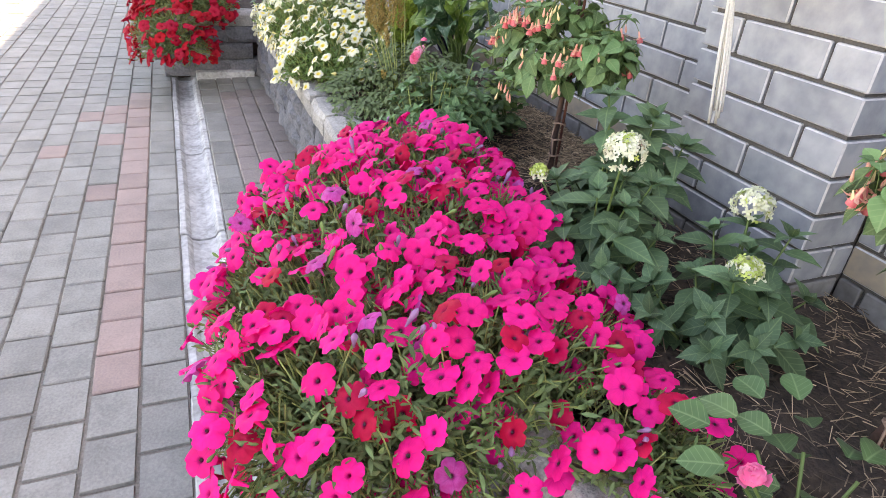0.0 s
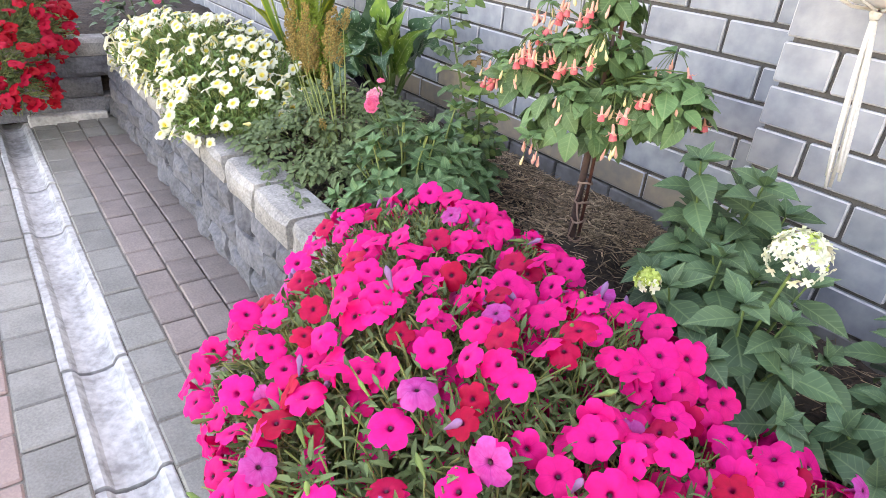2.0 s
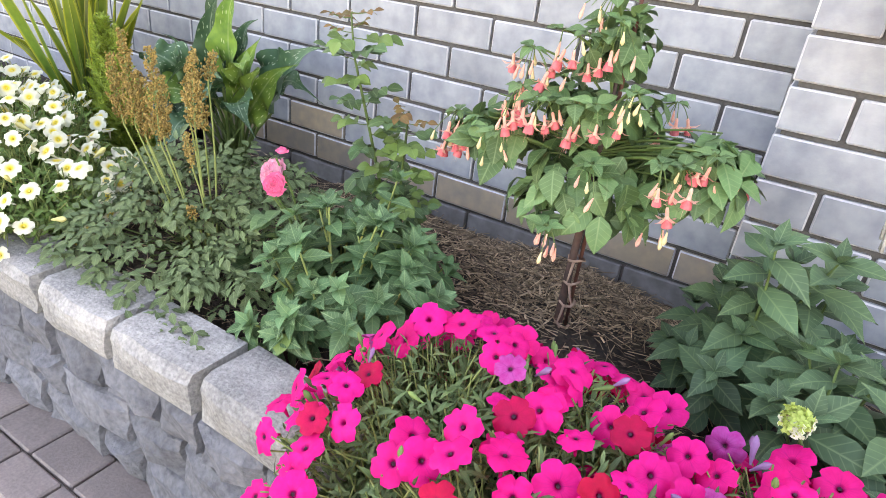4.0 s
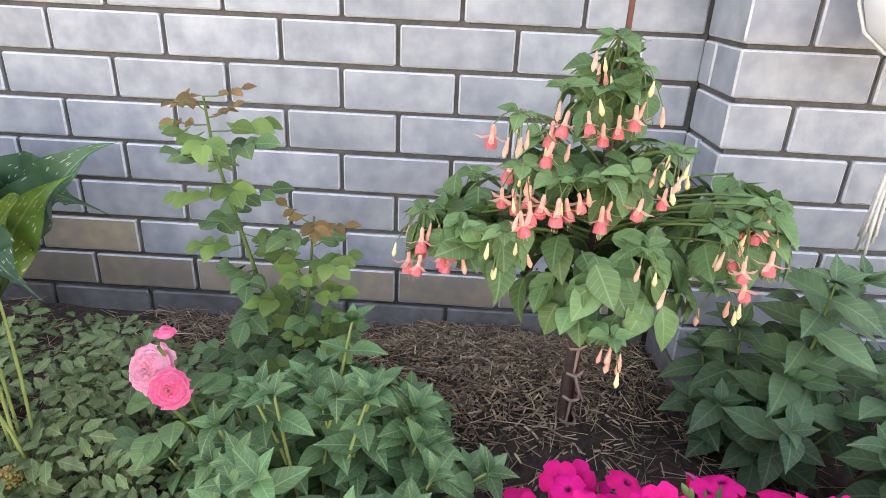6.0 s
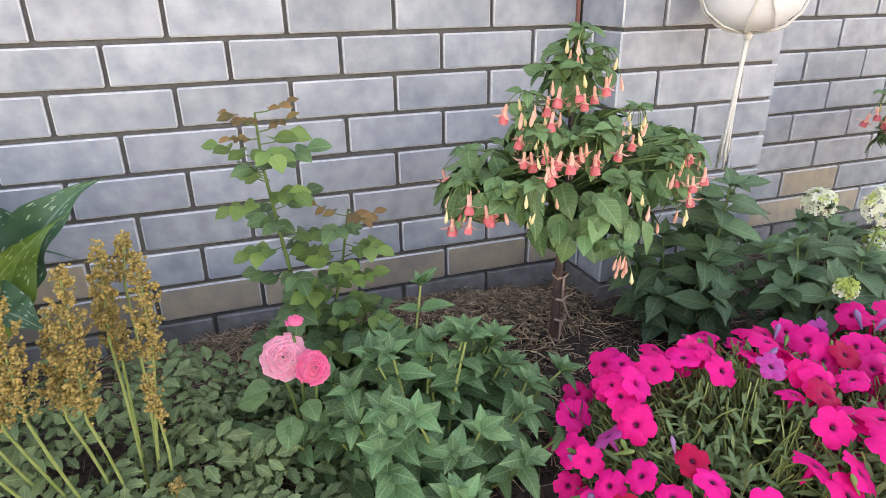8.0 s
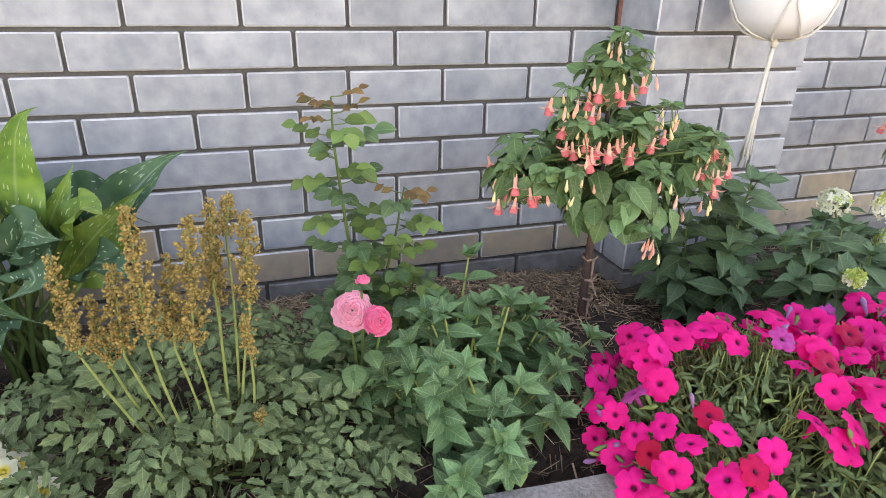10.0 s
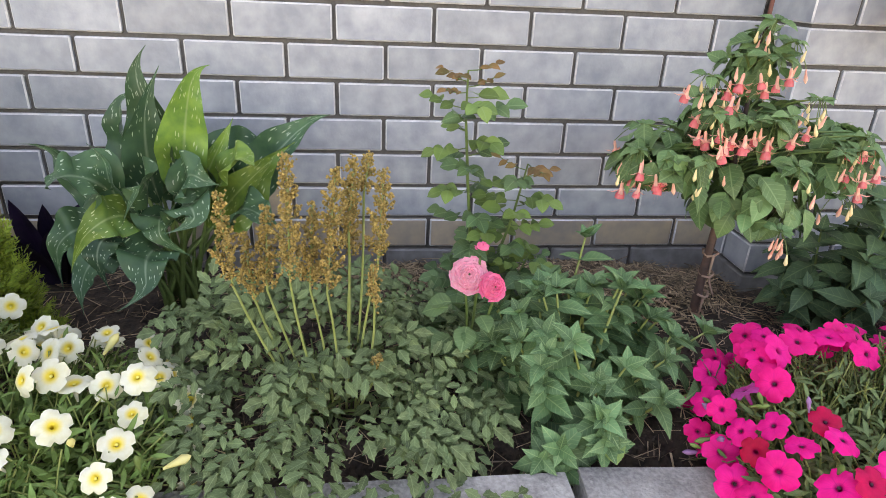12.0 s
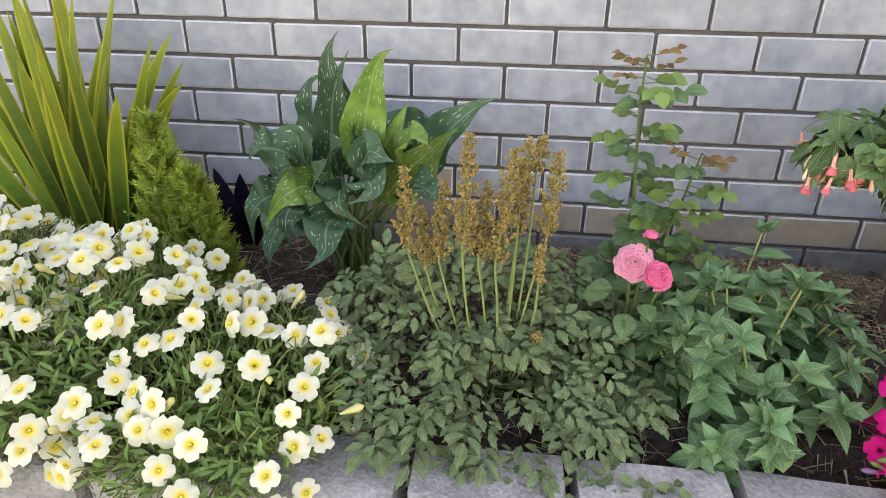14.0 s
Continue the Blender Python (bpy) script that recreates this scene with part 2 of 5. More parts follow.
M["rosedeep"] = petal("deep_rose_petal", (0.84, 0.12, 0.27), (0.84, 0.22, 0.36), (0.6, 0.05, 0.12), 0.3, island=True, rand=0.15)
M["coral"] = petal("coral_sepal", (0.88, 0.36, 0.27), (0.88, 0.55, 0.40), (0.8, 0.12, 0.14), 0.25, rand=0.15, island=True)
M["cream"] = mat("cream_bud", (0.74, 0.60, 0.34), 0.6, (0.66, 0.52, 0.24), rand=0.2, bump=0, island=True)
M["hyflower"] = mat("white_floret", (0.80, 0.79, 0.68), 0.6, (0.66, 0.70, 0.42), rand=0.08, bump=0, island=True, trans=0.2)
M["hygreen"] = mat("green_floret", (0.50, 0.58, 0.16), 0.6, (0.36, 0.46, 0.10), rand=0.15, bump=0, island=True, trans=0.2)
M["cream_yellow"] = mat("yellowish_bud", (0.66, 0.58, 0.20), 0.6, (0.55, 0.5, 0.22), rand=0.2, bump=0, trans=0.2)
M["violet_dead"] = mat("faded_petal", (0.22, 0.07, 0.20), 0.7, (0.34, 0.18, 0.34), rand=0.2, bump=0, island=True, trans=0.2)

# ---- mesh helpers ----
def mesh_of(name, verts, faces, mats, uvs=None, slots=None, smooth=True):
    me = bpy.data.meshes.new(name)
    me.from_pydata([tuple(v) for v in verts], [], faces)
    for m in (mats if isinstance(mats, (list, tuple)) else [mats]):
        me.materials.append(m)
    if slots is not None:
        me.polygons.foreach_set("material_index", np.asarray(slots, np.int32))
    if smooth:
        me.polygons.foreach_set("use_smooth", np.ones(len(me.polygons), bool))
    if uvs is not None:
        lay = me.uv_layers.new(name="UVMap")
        idx = np.empty(len(me.loops), np.int32)
        me.loops.foreach_get("vertex_index", idx)
        lay.data.foreach_set("uv", np.asarray(uvs, float)[idx].ravel())
    me.update()
    return me


def from_bm(name, bm, mats, smooth=False):
    me = bpy.data.meshes.new(name)
    bm.to_mesh(me)
    bm.free()
    for m in (mats if isinstance(mats, (list, tuple)) else [mats]):
        me.materials.append(m)
    if smooth:
        me.polygons.foreach_set("use_smooth", np.ones(len(me.polygons), bool))
    return me


def thing(name, at, label, category, group="", kind=""):
    ob = new(name)
    ob.empty_display_size = 0.05
    ob.matrix_basis = Matrix.Translation(at)
    return tagged(ob, label, category, group, kind)


def put(name, me, parent, m, label=""):
    """A part under its thing, given its pose in the world; the thing is an Empty that is only shifted."""
    ob = new(name, me)
    if parent:
        ob.parent = parent
        off = parent.matrix_basis.translation.copy()
        if parent.parent:
            ob.matrix_basis = m
        else:
            ob.matrix_basis = Matrix.Translation(-off) @ m
    else:
        ob.matrix_basis = m
    if label:
        tagged(ob, label)
    return ob


def aim(pos, way, up=(0, 0, 1), s=1.0, sy=None):
    """A pose whose y runs along way and whose z leans to up."""
    y = Vector(way).normalized()
    x = y.cross(Vector(up))
    if x.length < 1e-4:
        x = y.cross(Vector((1, 0.1, 0)))
    x.normalize()
    z = x.cross(y)
    m = Matrix((x, y, z)).transposed().to_4x4()
    return Matrix.Translation(pos) @ m @ Matrix.Diagonal((s, sy or s, s, 1))


def face_to(pos, normal, spin=0.0, s=1.0):
    """A pose whose z runs along normal, turned about it by spin."""
    q = Vector(normal).to_track_quat("Z", "Y").to_matrix().to_4x4()
    return Matrix.Translation(pos) @ q @ Matrix.Rotation(spin, 4, "Z") @ Matrix.Scale(s, 4)


def scatter(name, tmpl, mats_list, material):
    """One joined mesh of many copies of a template (verts, faces, uvs) at the given poses."""
    v, f, uv = tmpl
    v = np.asarray(v, float)
    vh = np.c_[v, np.ones(len(v))]
    ms = np.array([np.array(m) for m in mats_list])
    allv = np.einsum("kij,vj->kvi", ms, vh)[:, :, :3].reshape(-1, 3)
    nv = len(v)
    faces = [tuple(i + k * nv for i in fc) for k in range(len(ms)) for fc in f]
    uvs = np.tile(np.asarray(uv, float), (len(ms), 1)) if uv is not None else None
    return mesh_of(name, allv, faces, material, uvs)


def leaf(L, W, fold=0.25, curl=0.3, n=5, peak=0.4, sharp=1.0, wave=0.0, base=0.06, seed=0, teeth=0.0):
    """A leaf blade along +y: width profile, raised halves, drooping tip. Verts, faces, uvs."""
    rg = random.Random(seed)
    v, f, uv = [], [], []
    for i in range(n + 1):
        t = i / n
        a = t / peak if t < peak else (1 - t) / (1 - peak)
        w = W / 2 * (math.sin(min(1, a) * math.pi / 2) ** (0.85 if t < peak else sharp))
        w *= 1 - teeth * (i % 2)
        w = max(w, W * base if i == 0 else 0.0004)
        y, z = L * t * (1 - 0.12 * curl * t), -curl * L * t * t * 0.6
        wz = wave * W * rg.uniform(-1, 1)
        dy = 0.02 * L - (0.05 * L * teeth / 0.3) * (1 - i % 2) * (0 < i < n)
        v += [(-w, y - dy, z + fold * w + wz), (0, y, z), (w, y - dy, z + fold * w - wz)]
        uv += [(0.5 - 0.5 * (w / (W / 2)), t), (0.5, t), (0.5 + 0.5 * (w / (W / 2)), t)]
        if i:
            p, q = 3 * (i - 1), 3 * i
            f += [(p, p + 1, q + 1, q), (p + 1, p + 2, q + 2, q + 1)]
    return v, f, uv


def tube(name, pts, radii, material, sides=6):
    """A round stem through points with a radius at each."""
    v, f = [], []
    pts = [Vector(p) for p in pts]
    for i, p in enumerate(pts):
        d = (pts[min(i + 1, len(pts) - 1)] - pts[max(i - 1, 0)]).normalized()
        a = d.cross(Vector((0.3, 1, 0.2))).normalized()
        b = d.cross(a)
        for k in range(sides):
            g = 2 * math.pi * k / sides
            v.append(p + radii[i] * (math.cos(g) * a + math.sin(g) * b))
        if i:
            for k in range(sides):
                k2 = (k + 1) % sides
                f.append(((i - 1) * sides + k, (i - 1) * sides + k2, i * sides + k2, i * sides + k))
    f.append(tuple(range(sides))[::-1])
    f.append(tuple((len(pts) - 1) * sides + k for k in range(sides)))
    return mesh_of(name, v, f, material)


def join_tubes(name, tubes, material, sides=5):
    v, f = [], []
    for pts, radii in tubes:
        o = len(v)
        pts = [Vector(p) for p in pts]
        for i, p in enumerate(pts):
            d = (pts[min(i + 1, len(pts) - 1)] - pts[max(i - 1, 0)]).normalized()
            a = d.cross(Vector((0.3, 1, 0.2))).normalized()
            b = d.cross(a)
            for k in range(sides):
                g = 2 * math.pi * k / sides
                v.append(p + radii[i] * (math.cos(g) * a + math.sin(g) * b))
            if i:
                for k in range(sides):
                    k2 = (k + 1) % sides
                    f.append((o + (i - 1) * sides + k, o + (i - 1) * sides + k2, o + i * sides + k2, o + i * sides + k))
    return mesh_of(name, v, f, material)


def bez(a, b, sag=0.0, n=6, side=(0, 0, 0)):
    a, b, side = Vector(a), Vector(b), Vector(side)
    return [a.lerp(b, i / n) + (side + Vector((0, 0, -sag))) * (4 * (i / n) * (1 - i / n)) for i in range(n + 1)]


# ---- setting: ground, paving, gutter ----
SOIL = 0.43
ZB, CH, BW = 0.47, 0.0985, 0.26


def box_bm(x0, x1, y0, y1, z0, z1, bev=0.0):
    bm = bmesh.new()
    bmesh.ops.create_cube(bm, size=1.0)
    for v in bm.verts:
        v.co = ((x0 + x1) / 2 + v.co.x * (x1 - x0), (y0 + y1) / 2 + v.co.y * (y1 - y0), (z0 + z1) / 2 + v.co.z * (z1 - z0))
    if bev:
        bmesh.ops.bevel(bm, geom=bm.edges[:], offset=bev, segments=1, affect="EDGES")
    return bm


def slab(name, bounds, material, bev=0.0, label="", kind="structure", cat=""):
    ob = new(name, from_bm(name, box_bm(*bounds, bev), material))
    return tagged(ob, label, cat, kind=kind)


bm = bmesh.new()
bmesh.ops.create_grid(bm, x_segments=2, y_segments=2, size=400)
ground = new("ground", from_bm("ground", bm, M["sand"]))
ground.location = (0, 0, -0.05)
tagged(ground, "bare sandy ground under and round the paving", "ground", kind="structure")
pavement = slab("pavement", (-12, 5, -7.0, -1.668, -0.12, -0.008), M["sand"], 0, "path of grey and reddish concrete pavers in running bond", cat="pavement")

slab("pavement_strip", (-12, 5, -1.492, -1.00, -0.12, -0.006), M["sand"], 0, "sandy bedding of the paver strip along the bed", cat="pavement")

# concrete gutter of shallow half-metre channels
gutter = thing("gutter", (0, -1.58, -0.03), "weathered whitish concrete gutter channel set in the paving", "gutter", kind="structure")


def channel_mesh(L):
    prof = [(-0.088, -0.08), (-0.088, -0.001), (-0.083, 0.004), (-0.064, 0.004), (-0.056, -0.004), (-0.045, -0.022), (-0.02, -0.030), (0.02, -0.030), (0.045, -0.022), (0.056, -0.004), (0.064, 0.004), (0.083, 0.004), (0.088, -0.001), (0.088, -0.08)]
    v, f, nx = [], [], 8
    for i in range(nx + 1):
        for k, (y, z) in enumerate(prof):
            x = -L / 2 + L * i / nx
            v.append((x, y + 0.0015 * noise.noise(Vector((x * 9, k, 0))), z + 0.002 * noise.noise(Vector((x * 7, k * 0.7, 3)))))
        if i:
            o, p = (i - 1) * len(prof), i * len(prof)
            f += [(o + k, o + k + 1, p + k + 1, p + k) for k in range(len(prof) - 1)]
    f += [tuple(range(len(prof)))[::-1], tuple(nx * len(prof) + k for k in range(len(prof)))]
    return mesh_of("channel", v, f, M["concrete"], smooth=False)


chan = channel_mesh(0.478)
for k in range(-14, 11):
    put("channel", chan, gutter, Matrix.Translation((-0.735 + 0.49 * k, -1.58, -0.004 - 0.003 * (k % 3))) @ Matrix.Rotation(radians(0.25 * ((k * 7) % 5 - 2)), 4, "Z"))


def paver_mesh(L, W, material):
    bm = box_bm(-L / 2, L / 2, -W / 2, W / 2, -0.05, 0.0, 0)
    top = [e for e in bm.edges if all(v.co.z > -0.001 for v in e.verts)] + [e for e in bm.edges if abs(e.verts[0].co.z - e.verts[1].co.z) > 0.01]
    bmesh.ops.bevel(bm, geom=top, offset=0.005, segments=1, affect="EDGES")
    bmesh.ops.delete(bm, geom=[f for f in bm.faces if f.normal.z < -0.9], context="FACES")
    return from_bm("paver", bm, material)


# rows: near edge y, far edge y, kind
ROWS = [(-1.492, -1.372, "paver_grey"), (-1.372, -1.262, "paver_brown"), (-1.262, -1.158, "paver_brown"), (-1.158, -1.040, "paver_brown")]
yy = -1.668
for r in range(38):
    ROWS.append((yy - 0.128, yy, "paver_red" if r == 1 else "paver_grey"))
    yy -= 0.128
PL = 0.175
rng = random.Random(5)
far_v, far_f = [], []
pav_mesh = {}
for r, (y0, y1, kd) in enumerate(ROWS):
    off = rng.uniform(0, PL)
    W = y1 - y0 - 0.0042
    for c in range(-62, 26):
        x = c * PL + off
        if x > 4.4 or x < -11.0:
            continue
        kd2 = kd
        if kd == "paver_grey" and r > 4 and rng.random() < 0.10:
            kd2 = "paver_red"
        zz = rng.uniform(-0.0025, 0.0025) + (0.012 * (r if r < 4 else 0) / 3)
        near = -2.5 < x < 0.35 and (r < 4 or r < 13)
        if near:
            key = (round(W, 3), kd2)
            if key not in pav_mesh:
                pav_mesh[key] = paver_mesh(PL - 0.0075, W, M[kd2])
            put("paver", pav_mesh[key], pavement, Matrix.Translation((x, (y0 + y1) / 2, zz)) @ Matrix.Rotation(rng.uniform(-0.012, 0.012), 4, "Z") @ Matrix.Rotation(rng.uniform(-0.008, 0.008), 4, "X"))
        elif not (-0.6 < x < 1.55 and y1 > -1.3):
            b, h, e = 0.004, (PL - 0.0075) / 2, W / 2
            o, cy = len(far_v), (y0 + y1) / 2
            far_v += [(x - h, cy - e, zz - 0.02), (x + h, cy - e, zz - 0.02), (x + h, cy + e, zz - 0.02), (x - h, cy + e, zz - 0.02),
                      (x - h + b, cy - e + b, zz), (x + h - b, cy - e + b, zz), (x + h - b, cy + e - b, zz), (x - h + b, cy + e - b, zz)]
            far_f += [(o + 4, o + 5, o + 6, o + 7), (o, o + 1, o + 5, o + 4), (o + 1, o + 2, o + 6, o + 5), (o + 2, o + 3, o + 7, o + 6), (o + 3, o, o + 4, o + 7)]
tagged(put("far_pavers", mesh_of("far_pavers", far_v, far_f, M["paver_mix"], smooth=False), pavement, Matrix.Identity(4)), kind="stuff")

# ---- setting: house wall with pilaster ----
WALL_H = 3.5


def mortar_box(name, x0, x1, y0, y1, z0, z1, label):
    return slab(name, (x0, x1, y0, y1, z0, z1), M["mortar"], 0, label, cat="wall")


wall_left = mortar_box("wall_left", -11.0, 0.53, 0.012, 0.40, -0.1, WALL_H, "grey brick house wall with dark recessed joints")
wall_right = mortar_box("wall_right", 1.03, 5.0, 0.012, 0.40, -0.1, WALL_H, "grey brick house wall with dark recessed joints")
pilaster = mortar_box("pilaster", 0.535, 1.025, -0.188, 0.40, -0.1, WALL_H, "projecting grey brick pilaster with dark recessed joints")


def brick_mesh(w, d, h, tan=0):
    """A brick with its front at y = 0, chipped bevels in a paler slot."""
    bm = box_bm(-w / 2, w / 2, 0, d, 0, h, 0)
    res = bmesh.ops.bevel(bm, geom=bm.edges[:], offset=0.0038, segments=1, affect="EDGES")
    for f in res["faces"]:
        f.material_index = 1
    bmesh.ops.delete(bm, geom=[f for f in bm.faces if f.normal.y > 0.95], context="FACES")
    return from_bm("brick", bm, [(M["brick"], M["brick_tan"], M["brick_base"])[tan], M["brick_base"] if tan == 2 else M["brick_edge"]])


BH = CH - 0.011
bk = {}


def brick(parent, x0, x1, y, z, d=0.03, tan=0, turn=0.0, jit=True):
    key = (round(x1 - x0, 4), d, tan)
    if key not in bk:
        bk[key] = brick_mesh(x1 - x0, d, BH, tan)
    j = rng.uniform(-0.0018, 0.0018) if jit else 0.0
    m = Matrix.Translation(((x0 + x1) / 2, y + j, z + rng.uniform(-0.001, 0.001))) @ Matrix.Rotation(rng.uniform(-0.004, 0.004), 4, "Y")
    return put("brick", bk[key], parent, m)


rest = {"l": [], "r": []}
for c in range(-1, 31):
    z = ZB + (c - 1) * CH + 0.0055
    shift = 0.0 if c % 2 == 0 else 0.5
    nudge = rng.uniform(-0.006, 0.004)
    for k in range(-42, 20):
        x0, x1 = (k + shift) * BW + 0.005 + nudge, (k + 1 + shift) * BW - 0.005 + nudge
        if x0 > 0.52:
            x0, x1 = x0 + 0.065, x1 + 0.065
        if x0 < 0.52:
            x1 = min(x1, 0.525)
            side = "l"
        elif x1 > 1.04:
            x0 = max(x0, 1.035)
            side = "r"
        else:
            continue
        if x1 - x0 < 0.04:
            continue
        par = wall_left if side == "l" else wall_right
        if -2.4 < x0 and x1 < 1.95 and 0 <= c <= 11:
            brick(par, x0, x1, 0.0, z, tan=2 if c == 0 else int(c == 1 or (c == 2 and rng.random() < 0.15)))
        elif x0 > -8 and x1 < 3.6:
            rest[side].append((x0, x1, z))
for side, par in (("l", wall_left), ("r", wall_right)):
    v, f, sl = [], [], []
    for x0, x1, z in rest[side]:
        o, b, z1 = len(v), 0.004, z + BH
        v += [(x0, 0.013, z), (x1, 0.013, z), (x1, 0.013, z1), (x0, 0.013, z1), (x0, b, z), (x1, b, z), (x1, b, z1), (x0, b, z1),
              (x0 + b, 0, z + b), (x1 - b, 0, z + b), (x1 - b, 0, z1 - b), (x0 + b, 0, z1 - b)]
        for a in (0, 4):
            f += [(o + a + i, o + a + (i + 1) % 4, o + a + 4 + (i + 1) % 4, o + a + 4 + i) for i in range(4)]
        f.append((o + 8, o + 9, o + 10, o + 11))
        sl += [0] * 4 + [1] * 4 + [0]
    me = mesh_of("upper_bricks", v, f, [M["brick"], M["brick_edge"]], slots=sl, smooth=False)
    tagged(put("upper_bricks", me, par, Matrix.Identity(4)), kind="stuff")

# pilaster courses: whole bricks over header-stretcher-header
PX0, PX1, PY = 0.522, 1.037, -0.20
for c in range(-1, 31):
    z = ZB + (c - 1) * CH + 0.0055
    if c % 2:
        spans = [(PX0, 0.7745, 0.12), (0.7845, PX1, 0.12)]
        fill = (PY + 0.13, -0.002)
    else:
        spans = [(PX0, 0.641, 0.19), (0.651, 0.911, 0.12), (0.921, PX1, 0.19)]
        fill = None
    for x0, x1, d in spans:
        brick(pilaster, x0, x1, PY, z, d=d, tan=2 if c == 0 else 0, jit=False)
    if fill:
        for xs in (PX0, PX1 - 0.06):
            key = ("fill",)
            if key not in bk:
                bm = box_bm(0, 0.06, 0, fill[1] - fill[0], 0, BH)
                res = bmesh.ops.bevel(bm, geom=bm.edges[:], offset=0.0038, segments=1, affect="EDGES")
                for f in res["faces"]:
                    f.material_index = 1
                bk[key] = from_bm("brick", bm, [M["brick"], M["brick_edge"]])
            put("brick", bk[key], pilaster, Matrix.Translation((xs, fill[0], z)))

# ---- raised bed: retaining wall of split stone, cap stones, soil ----
retaining = thing("retaining_wall", (-1.0, -1.0, 0.0), "low retaining wall of rough split grey stone with flat caps", "retaining wall", kind="structure")


def rock_mesh(L, D, H, rough, seed, material, topflat=False, nx=8, nz=4):
    """A split-faced block: front and ends broken unevenly. Front at y = -D/2."""
    bm = bmesh.new()
    bmesh.ops.create_cube(bm, size=1.0)
    bmesh.ops.subdivide_edges(bm, edges=bm.edges[:], cuts=3, use_grid_fill=True)
    for v in bm.verts:
        p = v.co.copy()
        q = Vector((p.x * L, p.y * D, (p.z + 0.5) * H))
        n1 = noise.noise(Vector((q.x * 14 + seed * 9.1, q.z * 16, seed))) + 0.6 * noise.noise(Vector((q.x * 34 + seed * 3.1, q.z * 30, seed + 5)))
        if p.y < -0.49:
            edge = max(abs(p.x) * 2, abs(p.z) * 2)
            q.y += -rough * n1 - rough * 0.9 * (1 - edge ** 3) + rough * 0.5
        if topflat:
            if p.z > 0.49 and p.y < -0.49:
                q.y += 0.010
                q.z -= 0.004
            if p.z > 0.49:
                q.z += 0.0015 * n1
        if abs(p.x) > 0.49:
            q.x *= 1 - 0.012 / L * (1 + n1)
            if p.y < -0.49:
                q.x *= 1 - 0.010 / L
        if not topflat and abs(p.z) > 0.49 and p.y < -0.49:
            q.z += -math.copysign(0.007 + 0.006 * n1, p.z)
        v.co = q
    return from_bm("stone", bm, material)


def bed_line(x):
    """Front face of the bed: straight, swelling towards the path under the magenta flowers."""
    if x < -0.02:
        return -1.068
    if x < 1.5:
        return -1.068 - 0.20 * math.sin(math.pi * (x + 0.02) / 1.52) ** 1.3
    return -1.068


caps = [rock_mesh(0.258, 0.145, 0.097, 0.009, i, M["cap"], True) for i in range(4)]
blocks = [[rock_mesh(w, 0.12, 0.122, 0.022, 10 + 3 * i + j, M["stone"]) for i in range(5)] for j, w in enumerate((0.14, 0.19, 0.25))]
for i in range(-8, 13):
    xa = -0.493 + 0.267 * i
    xc = xa + 0.1355
    if xc > 2.95:
        break
    dx = 0.13
    ang = math.atan2(bed_line(xc + dx) - bed_line(xc - dx), 2 * dx)
    put("cap_stone", caps[i % 4], retaining, Matrix.Translation((xc, bed_line(xc) + 0.062, 0.374 + rng.uniform(-0.002, 0.002))) @ Matrix.Rotation(ang + rng.uniform(-0.01, 0.01), 4, "Z"))
for r in range(3):
    x = -2.92 + 0.06 * r
    while x < 2.85:
        j = rng.choice((0, 1, 1, 2, 2))
        w = (0.14, 0.19, 0.25)[j]
        xc = x + w / 2
        ang = math.atan2(bed_line(xc + 0.1) - bed_line(xc - 0.1), 0.2)
        put("stone", rng.choice(blocks[j]), retaining, Matrix.Translation((xc, bed_line(xc) + 0.065 + rng.uniform(-0.008, 0.006), 0.002 + 0.123 * r)) @ Matrix.Rotation(ang + rng.uniform(-0.03, 0.03), 4, "Z"))
        x += w - 0.002
# return wall of the neighbouring bed, which stands out towards the gutter
corner = thing("retaining_wall_return", (-3.0, -1.25, 0.0), "dark stone end wall of the next raised bed", "retaining wall", kind="structure")
for r in range(3):
    for k in range(3):
        put("stone", rng.choice(blocks[2]), corner, Matrix.Translation((-2.985, -1.15 - 0.22 * k - 0.05 * (r % 2), 0.002 + 0.1185 * r)) @ Matrix.Rotation(radians(90), 4, "Z"))
for k in range(3):
    put("cap_stone", caps[k], corner, Matrix.Translation((-3.0, -1.15 - 0.262 * k, 0.36)) @ Matrix.Rotation(radians(90), 4, "Z"))
put("curb", from_bm("curb", box_bm(-2.95, -2.86, -1.5, -1.09, -0.02, 0.05, 0.008), M["concrete"]), corner, Matrix.Identity(4), "pale concrete kerb strip")

put("end_stone", rock_mesh(0.95, 0.12, 0.46, 0.02, 77, M["stone"]), retaining, Matrix.Translation((3.03, -0.48, 0.0)) @ Matrix.Rotation(radians(90), 4, "Z"))

# soil surface, sagging unevenly between wall and caps
nx, ny = 150, 34
v, f = [], []
for i in range(nx + 1):
    for j in range(ny + 1):
        x = -6.0 + 9.0 * i / nx
        t = j / ny
        y0 = bed_line(x) + 0.10 if x > -3.0 else -1.7
        y = y0 + (0.05 - y0) * t
        z = SOIL + 0.028 * noise.noise(Vector((x * 3.1, y * 3.1, 0.4))) + 0.014 * noise.noise(Vector((x * 11, y * 11, 2.0))) + 0.007 * noise.noise(Vector((x * 30, y * 30, 2.0)))
        z += 0.02 * math.exp(-((x - 0.1) ** 2 + (y + 0.12) ** 2) / 0.04) + 0.05 * math.exp(-((x - 0.25) ** 2 + (y + 0.42) ** 2) / 0.03) - 0.04 * (t < 0.12) - 0.03 * math.exp(-(y / 0.13) ** 2)
        v.append((x, y, z))
for i in range(nx):
    for j in range(ny):
        a = i * (ny + 1) + j
        f.append((a, a + ny + 1, a + ny + 2, a + 1))
